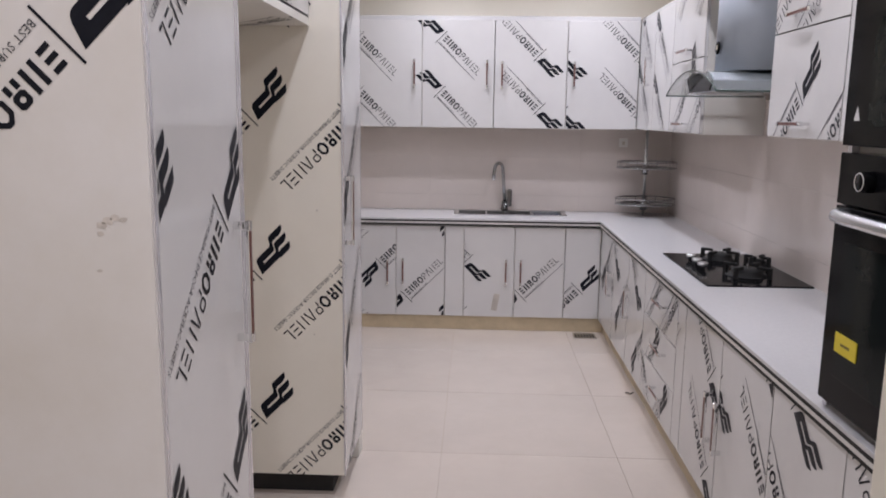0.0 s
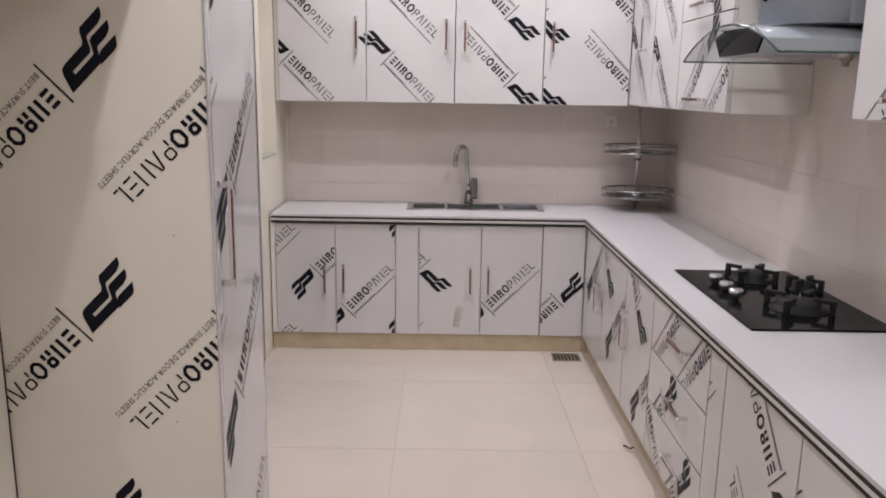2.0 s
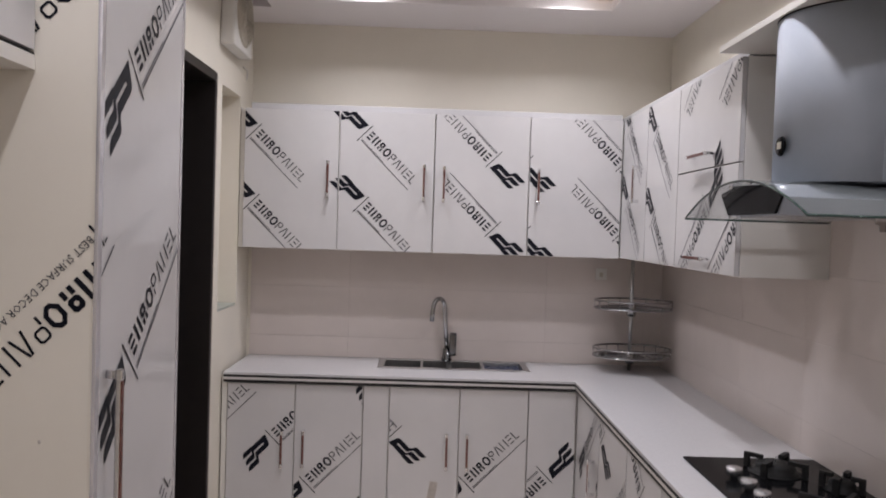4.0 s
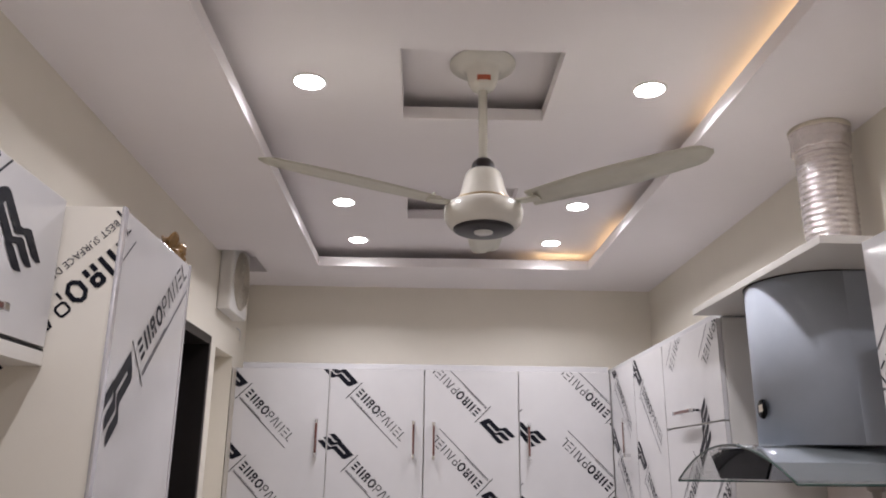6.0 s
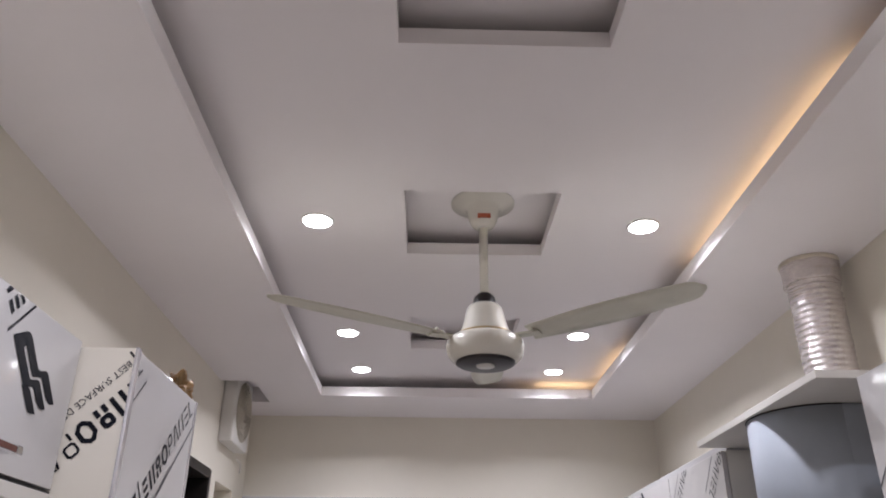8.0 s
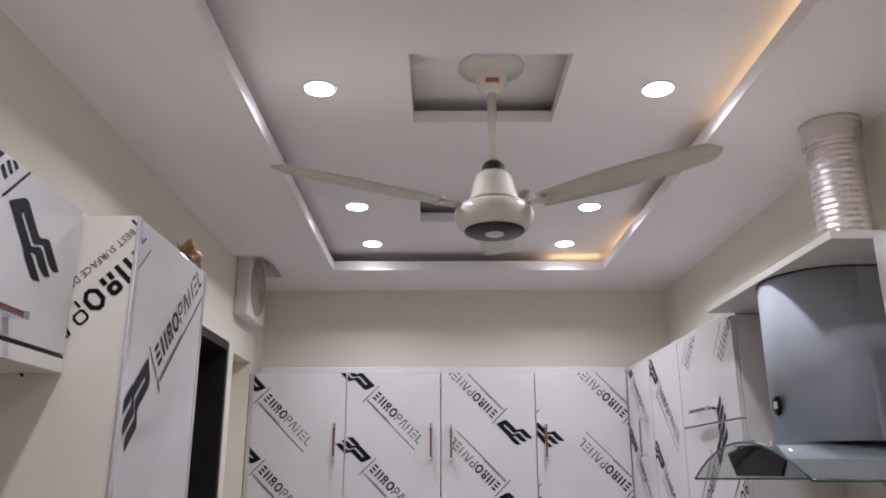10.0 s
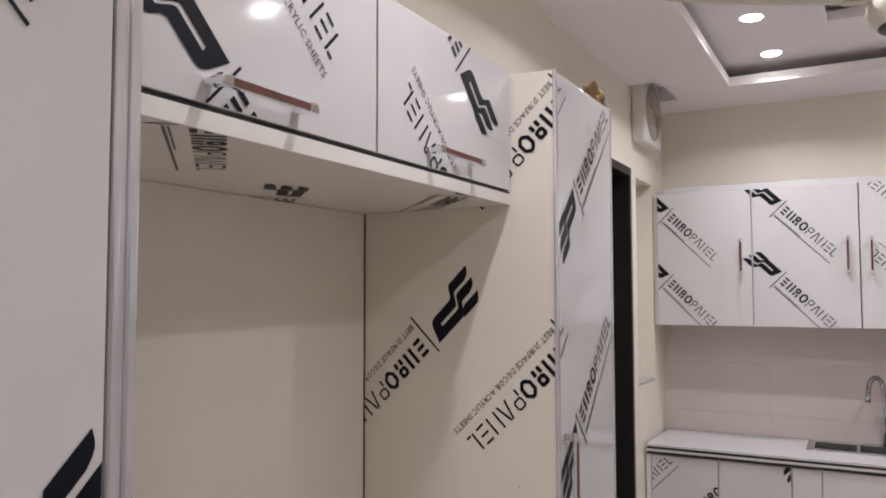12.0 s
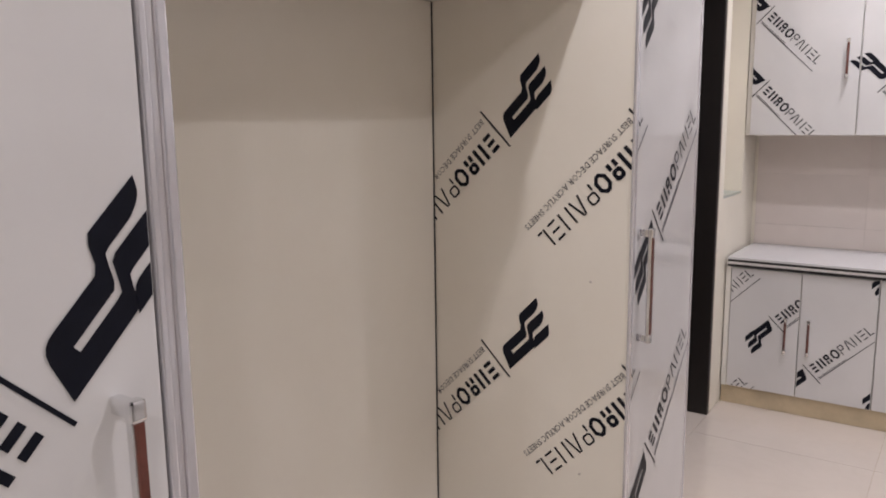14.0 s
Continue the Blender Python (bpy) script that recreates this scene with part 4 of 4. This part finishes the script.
# ---- oven tower ----
housing = thing("oven_housing", (1.45, 1.82, 0.86), "white tall oven housing standing on the worktop", "cabinet")
for a in ((1.145, 1.731, 2.126, 2.146, 0.861, 2.32), (1.145, 1.731, 1.5, 1.52, 0.861, 2.32), (1.145, 1.731, 1.52, 2.126, 2.30, 2.32), (1.145, 1.731, 1.52, 2.126, 0.861, 0.882), (1.145, 1.731, 1.52, 2.126, 1.537, 1.551), (1.145, 1.731, 1.52, 2.126, 1.935, 1.95)):
    part("board", boxed(*a, 0.001), CARCASS, housing)
door(housing, "E", 1.14, 1.5, 2.146, 1.945, 2.32, [(1.8, 2.1, 225)])
part("edge_strip", boxed(1.125, 1.1455, 2.128, 2.15, 0.861, 2.32, 0.001), EDGE, housing)
oven = thing("oven", (1.45, 1.82, 0.883), "black glass built-in oven with a silver bar handle", "oven")
part("body", boxed(1.15, 1.69, 1.53, 2.118, 0.884, 1.535, 0.003), HOOD_DARK, oven)
odoor = part("door", boxed(1.105, 1.149, 1.505, 2.14, 0.886, 1.402, 0.003), BLACK_GLASS, oven)
part("window", boxed(1.1025, 1.1055, 1.57, 2.065, 0.965, 1.315, 0.002), OVEN_GLASS, odoor, "dark see-through oven window")
part("control_panel", boxed(1.105, 1.149, 1.505, 2.14, 1.406, 1.536, 0.003), BLACK_GLASS, oven)
bm = bmesh.new()
tube(bm, [(1.105, 2.075, 1.383), (1.075, 2.07, 1.383), (1.063, 2.045, 1.383), (1.058, 1.98, 1.383), (1.055, 1.82, 1.383), (1.058, 1.66, 1.383), (1.063, 1.6, 1.383), (1.075, 1.575, 1.383), (1.105, 1.57, 1.383)], 0.0165, 14)
part("handle", bm, ALU, odoor, "silver bar handle")
for ky in (1.975, 1.67):
    bm = bmesh.new()
    lathe(bm, 0, 0, [(0, 0.03), (0.022, 0.03), (0.024, 0.026), (0.026, 0.0), (0, 0)], 28)
    bmesh.ops.transform(bm, matrix=pose(1.106, ky, 1.472, 0, -90, 0), verts=bm.verts)
    knob = part("knob", bm, BLACK_GLASS, oven)
    part("knob_ring", tube(bmesh.new(), [(1.0765, ky + 0.0215 * math.cos(k * math.tau / 28), 1.472 + 0.0215 * math.sin(k * math.tau / 28)) for k in range(29)], 0.0018, 6), CHROME, knob, "chrome ring")
note = part("energy_sticker", boxed(1.0995, 1.1022, 1.952, 2.062, 1.034, 1.084), YELLOW, oven, "yellow paper sticker")
part("sticker_bar", boxed(1.0985, 1.0996, 1.985, 2.03, 1.055, 1.062), mat("sticker_ink", (0.2, 0.15, 0.02), 0.6, vary=0.2, scale=40), note)
micro = thing("microwave", (1.45, 1.82, 1.552), "black glass built-in microwave above the oven", "microwave")
part("body", boxed(1.15, 1.6, 1.53, 2.118, 1.5525, 1.934, 0.003), HOOD_DARK, micro)
mdoor = part("door", boxed(1.105, 1.149, 1.505, 2.14, 1.5535, 1.932, 0.003), BLACK_GLASS, micro)
part("window", boxed(1.1025, 1.1055, 1.57, 2.02, 1.60, 1.87, 0.002), OVEN_GLASS, mdoor)
bm = bmesh.new()
vs = [bm.verts.new(p) for p in ((1.1042, 2.09, 1.615), (1.1042, 2.06, 1.615), (1.1042, 2.075, 1.65))]
bm.faces.new(vs)
bm.faces.ensure_lookup_table()
e = bmesh.ops.extrude_face_region(bm, geom=[bm.faces[0]])
for v in [q for q in e["geom"] if isinstance(q, bmesh.types.BMVert)]:
    v.co.x -= 0.0006
part("triangle_sign", bm, WHITE_INK, mdoor, "small white triangle")

# ---- west tall units and the open fridge bay ----
FW = -0.357
TZ0, TZ1 = 0.10, 2.29
tall = thing("tall_cabinet", (-0.61, 3.416, 0), "tall white larder cabinet with film-covered doors and cream side", "cabinet")
part("carcass", boxed(BAY + 0.002, FW - 0.02, 3.177, 3.65, TZ0, TZ1, 0.002), CARCASS, tall)
side = part("side_panel", boxed(BAY + 0.002, FW - 0.003, 3.157, 3.176, TZ0, TZ1, 0.0015), PANEL, tall, "cream side panel with printed film")
film(side, "N", 3.157, BAY, FW, TZ0, TZ1, [(x, z, 225) for x in (-0.735, -0.327) for z in (2.235, 1.612, 0.991, 0.37)], True)
part("sticker", boxed(-0.86, -0.77, 3.1548, 3.1568, 0.15, 0.245), TAPE, tall, "torn beige paper sticker")
part("edge_strip", boxed(FW - 0.004, FW + 0.004, 3.153, 3.173, TZ0, TZ1, 0.002), EDGE, tall, "silver edge strip")
for cx, cz in ((-0.46, 1.235), (-0.62, 1.1), (-0.48, 0.72)):
    part("speck", lathe(bmesh.new(), 0, 0, [(0, 0.0006), (0.0035, 0.0006), (0.0035, 0), (0, 0)], 8), DIRT, side).matrix_basis = pose(cx, 3.157, cz, 90, 0, 0)
part("edge_strip", boxed(FW - 0.018, FW + 0.001, 3.638, 3.652, TZ0, TZ1, 0.002), EDGE, tall, "silver edge strip")
fronts = [(a, z, 45) for a in (3.334, 2.922) for z in (2.6, 1.98, 1.362, 0.742, 0.122)]
door(tall, "W", FW, 3.174, 3.637, TZ0, TZ1, fronts, (3.2, 1.231, 0.262))
# the shade below the cabinet is put into the plinth's near-black colour
part("plinth", boxed(BAY + 0.002, -0.42, 3.21, 3.65, 0.0, TZ0, 0.001), GAP, tall, "recessed plinth, coloured near-black for the shade under the cabinet")
part("side_foot", boxed(-0.43, FW - 0.002, 3.55, 3.65, 0.0, TZ0, 0.001), CARCASS, tall)

PW = -0.373
pantry = thing("tall_cabinet", (-0.61, 1.68, 0), "tall white pantry cabinet with a film-covered door and marked side", "cabinet")
part("carcass", boxed(BAY + 0.002, PW - 0.02, 1.41, 1.913, TZ0, TZ1, 0.002), CARCASS, pantry)
side = part("side_panel", boxed(BAY + 0.002, PW - 0.002, 1.39, 1.409, 0.0, TZ1, 0.0015), SIDE, pantry, "cream side panel with smears")
film(side, "N", 1.39, BAY, PW, 0, TZ1, [(-0.515, 1.738, 225), (-0.515, 2.358, 225)], True)
bm = bmesh.new()
random.seed(21)
for cx, cz, r in ((-0.452, 1.432, 0.007), (-0.438, 1.437, 0.006), (-0.462, 1.424, 0.006), (-0.465, 1.41, 0.004), (-0.424, 1.434, 0.005), (-0.47, 1.345, 0.003)):
    vs = [bm.verts.new((cx + r * (0.7 + 0.6 * random.random()) * 1.5 * math.cos(k * math.tau / 11), 1.3894, cz + r * (0.7 + 0.6 * random.random()) * math.sin(k * math.tau / 11))) for k in range(11)]
    bm.faces.new(vs)
part("glue_smear", bm, DIRT, side, "dried brown glue smear")
pf = [(a, z, 225) for a in (1.735, 1.324) for z in (2.024, 1.403, 0.783, 0.162)]
door(pantry, "W", PW, 1.41, 1.877, TZ0, TZ1, pf, (1.822, 1.234, 0.262), True)
bm = bmesh.new()
box(bm, PW - 0.018, PW + 0.001, 1.878, 1.889, TZ0, TZ1, 0.003)
box(bm, PW - 0.018, PW - 0.004, 1.889, 1.9, TZ0, TZ1, 0.003)
box(bm, PW - 0.03, PW - 0.001, 1.9, 1.914, TZ0, TZ1, 0.003)
part("edge_profile", bm, EDGE, pantry, "ribbed silver edge profile")
part("edge_strip", boxed(PW - 0.018, PW + 0.002, 1.394, 1.4085, 0, TZ1, 0.002), EDGE, pantry, "silver edge strip")
# near-black as well, for the shade under the pantry
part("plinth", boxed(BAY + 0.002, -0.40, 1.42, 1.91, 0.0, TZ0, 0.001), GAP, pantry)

BF = -0.478
bridge = thing("bridge_cabinet", (-0.72, 2.54, 1.95), "white bridging cabinet with two filmed doors over an empty fridge bay", "cabinet")
part("carcass", boxed(BAY + 0.002, BF - 0.02, 1.917, 3.155, 1.98, 2.298, 0.002), CARCASS, bridge)
door(bridge, "W", BF, 1.92, 2.535, 1.984, 2.302, [(2.128, 2.01, -45), (2.118, 2.407, -45)], (2.205, 2.017, 0.19, False), True)
door(bridge, "W", BF, 2.535, 3.153, 1.984, 2.302, [(2.895, 2.268, 135), (2.92, 1.868, 135)], (2.822, 2.022, 0.19, False), True)
bottom = part("bottom_board", boxed(BAY + 0.002, BF - 0.001, 1.917, 3.155, 1.95, 1.9785, 0.001), CARCASS, bridge, "white bottom board with faint print")
film(bottom, "under", 1.95, 1.92, 3.153, BAY, BF, [(2.73, -0.885, 315), (2.075, -0.465, 315), (2.91, -0.515, 315)])
part("dark_joint_and_shade", boxed(BF - 0.02, BF - 0.003, 1.92, 3.153, 1.9786, 1.9835), GAP, bridge)
solo("bay_back_panel", boxed(BAY + 0.001, BAY + 0.016, 1.917, 3.156, 0.0, 1.949, 0.001), PANEL, "plain cream back panel of the empty fridge bay", "panel")
part("joint", boxed(BAY + 0.0162, BAY + 0.0185, 3.1525, 3.1565, 0.1, 1.949), GAP, tall, "thin dark joint line")

# crumpled wrapper on top of the tall cabinet
bm = bmesh.new()
bmesh.ops.create_icosphere(bm, subdivisions=4, radius=0.05)
for v in bm.verts:
    d = v.co.normalized()
    k = 1 + 0.75 * noise.noise(d * 1.9 + Vector((3, 1, 7))) + 0.2 * noise.noise(d * 4.1)
    v.co = Vector((v.co.x * k * 0.62, v.co.y * k * 0.95, max(-0.026, v.co.z * k * 0.8)))
for f in bm.faces:
    f.smooth = False
bmesh.ops.translate(bm, verts=bm.verts, vec=(-0.40, 3.605, TZ1 + 0.0265))
solo("crumpled_wrapper", bm, WRAPPER, "crumpled brown and gold wrapper on top of the tall cabinet", "wrapper")
# twig of debris by the skirting
bm = bmesh.new()
tube(bm, [(1.09, 4.52, 0.004), (1.10, 4.50, 0.012), (1.105, 4.46, 0.02), (1.115, 4.44, 0.036)], 0.004, 6)
solo("floor_scrap", bm, BROWN, "small dark scrap leaning by the skirting", "debris")

# ---- tiles of the floor and walls ----
JOINT = 0.0022
xs = [BAY, -0.813, 0.032, 0.88, EAST]
ys = [-1.45, -0.52, 0.31, 1.14, 1.97, 2.80, 3.63, 4.465, 5.30, NORTH]
for x0, x1 in zip(xs, xs[1:]):
    for y0, y1 in zip(ys, ys[1:]):
        part("tile", boxed(x0 + JOINT / 2, x1 - JOINT / 2, y0 + JOINT / 2, y1 - JOINT / 2, -0.003, 0.0, 0.0006), FLOOR_TILE, floor)
part("grout", boxed(-0.80, EAST, 6.3855, NORTH, 0.86, 1.53), WALL_GROUT, wall_north)
zs = [0.861, 0.985, 1.292, 1.545]
for x0, x1 in zip([-0.80, -0.196, 0.41, 1.014, 1.62], [-0.196, 0.41, 1.014, 1.62, EAST - 0.008]):
    for z0, z1 in zip(zs, zs[1:]):
        part("tile", boxed(x0 + 0.0003, x1 - 0.0003, 6.381, 6.386, z0 + 0.0003, min(z1, 1.527) - 0.0003, 0.0002), WALL_TILE, wall_north)
part("grout", boxed(1.7355, EAST, 2.15, 6.3855, 0.86, 1.56), WALL_GROUT, wall_east)
part("grout", boxed(1.7355, EAST, 3.43, 4.4115, 1.56, 2.334), WALL_GROUT, wall_east)
ye = [2.15, 2.75, 3.355, 3.96, 4.565, 5.17, 5.775, 6.381]
for y0, y1 in zip(ye, ye[1:]):
    for z0, z1 in zip(zs, zs[1:]):
        part("tile", boxed(1.731, 1.736, y0 + 0.0003, y1 - 0.0003, z0 + 0.0003, z1 - 0.0003, 0.0002), WALL_TILE, wall_east)
for y0, y1 in ((3.43, 3.96), (3.96, 4.4115)):
    for z0, z1 in ((1.545, 1.905), (1.905, 2.334)):
        part("tile", boxed(1.731, 1.736, y0 + 0.0003, y1 - 0.0003, z0 + 0.0003, z1 - 0.0003, 0.0002), WALL_TILE, wall_east)
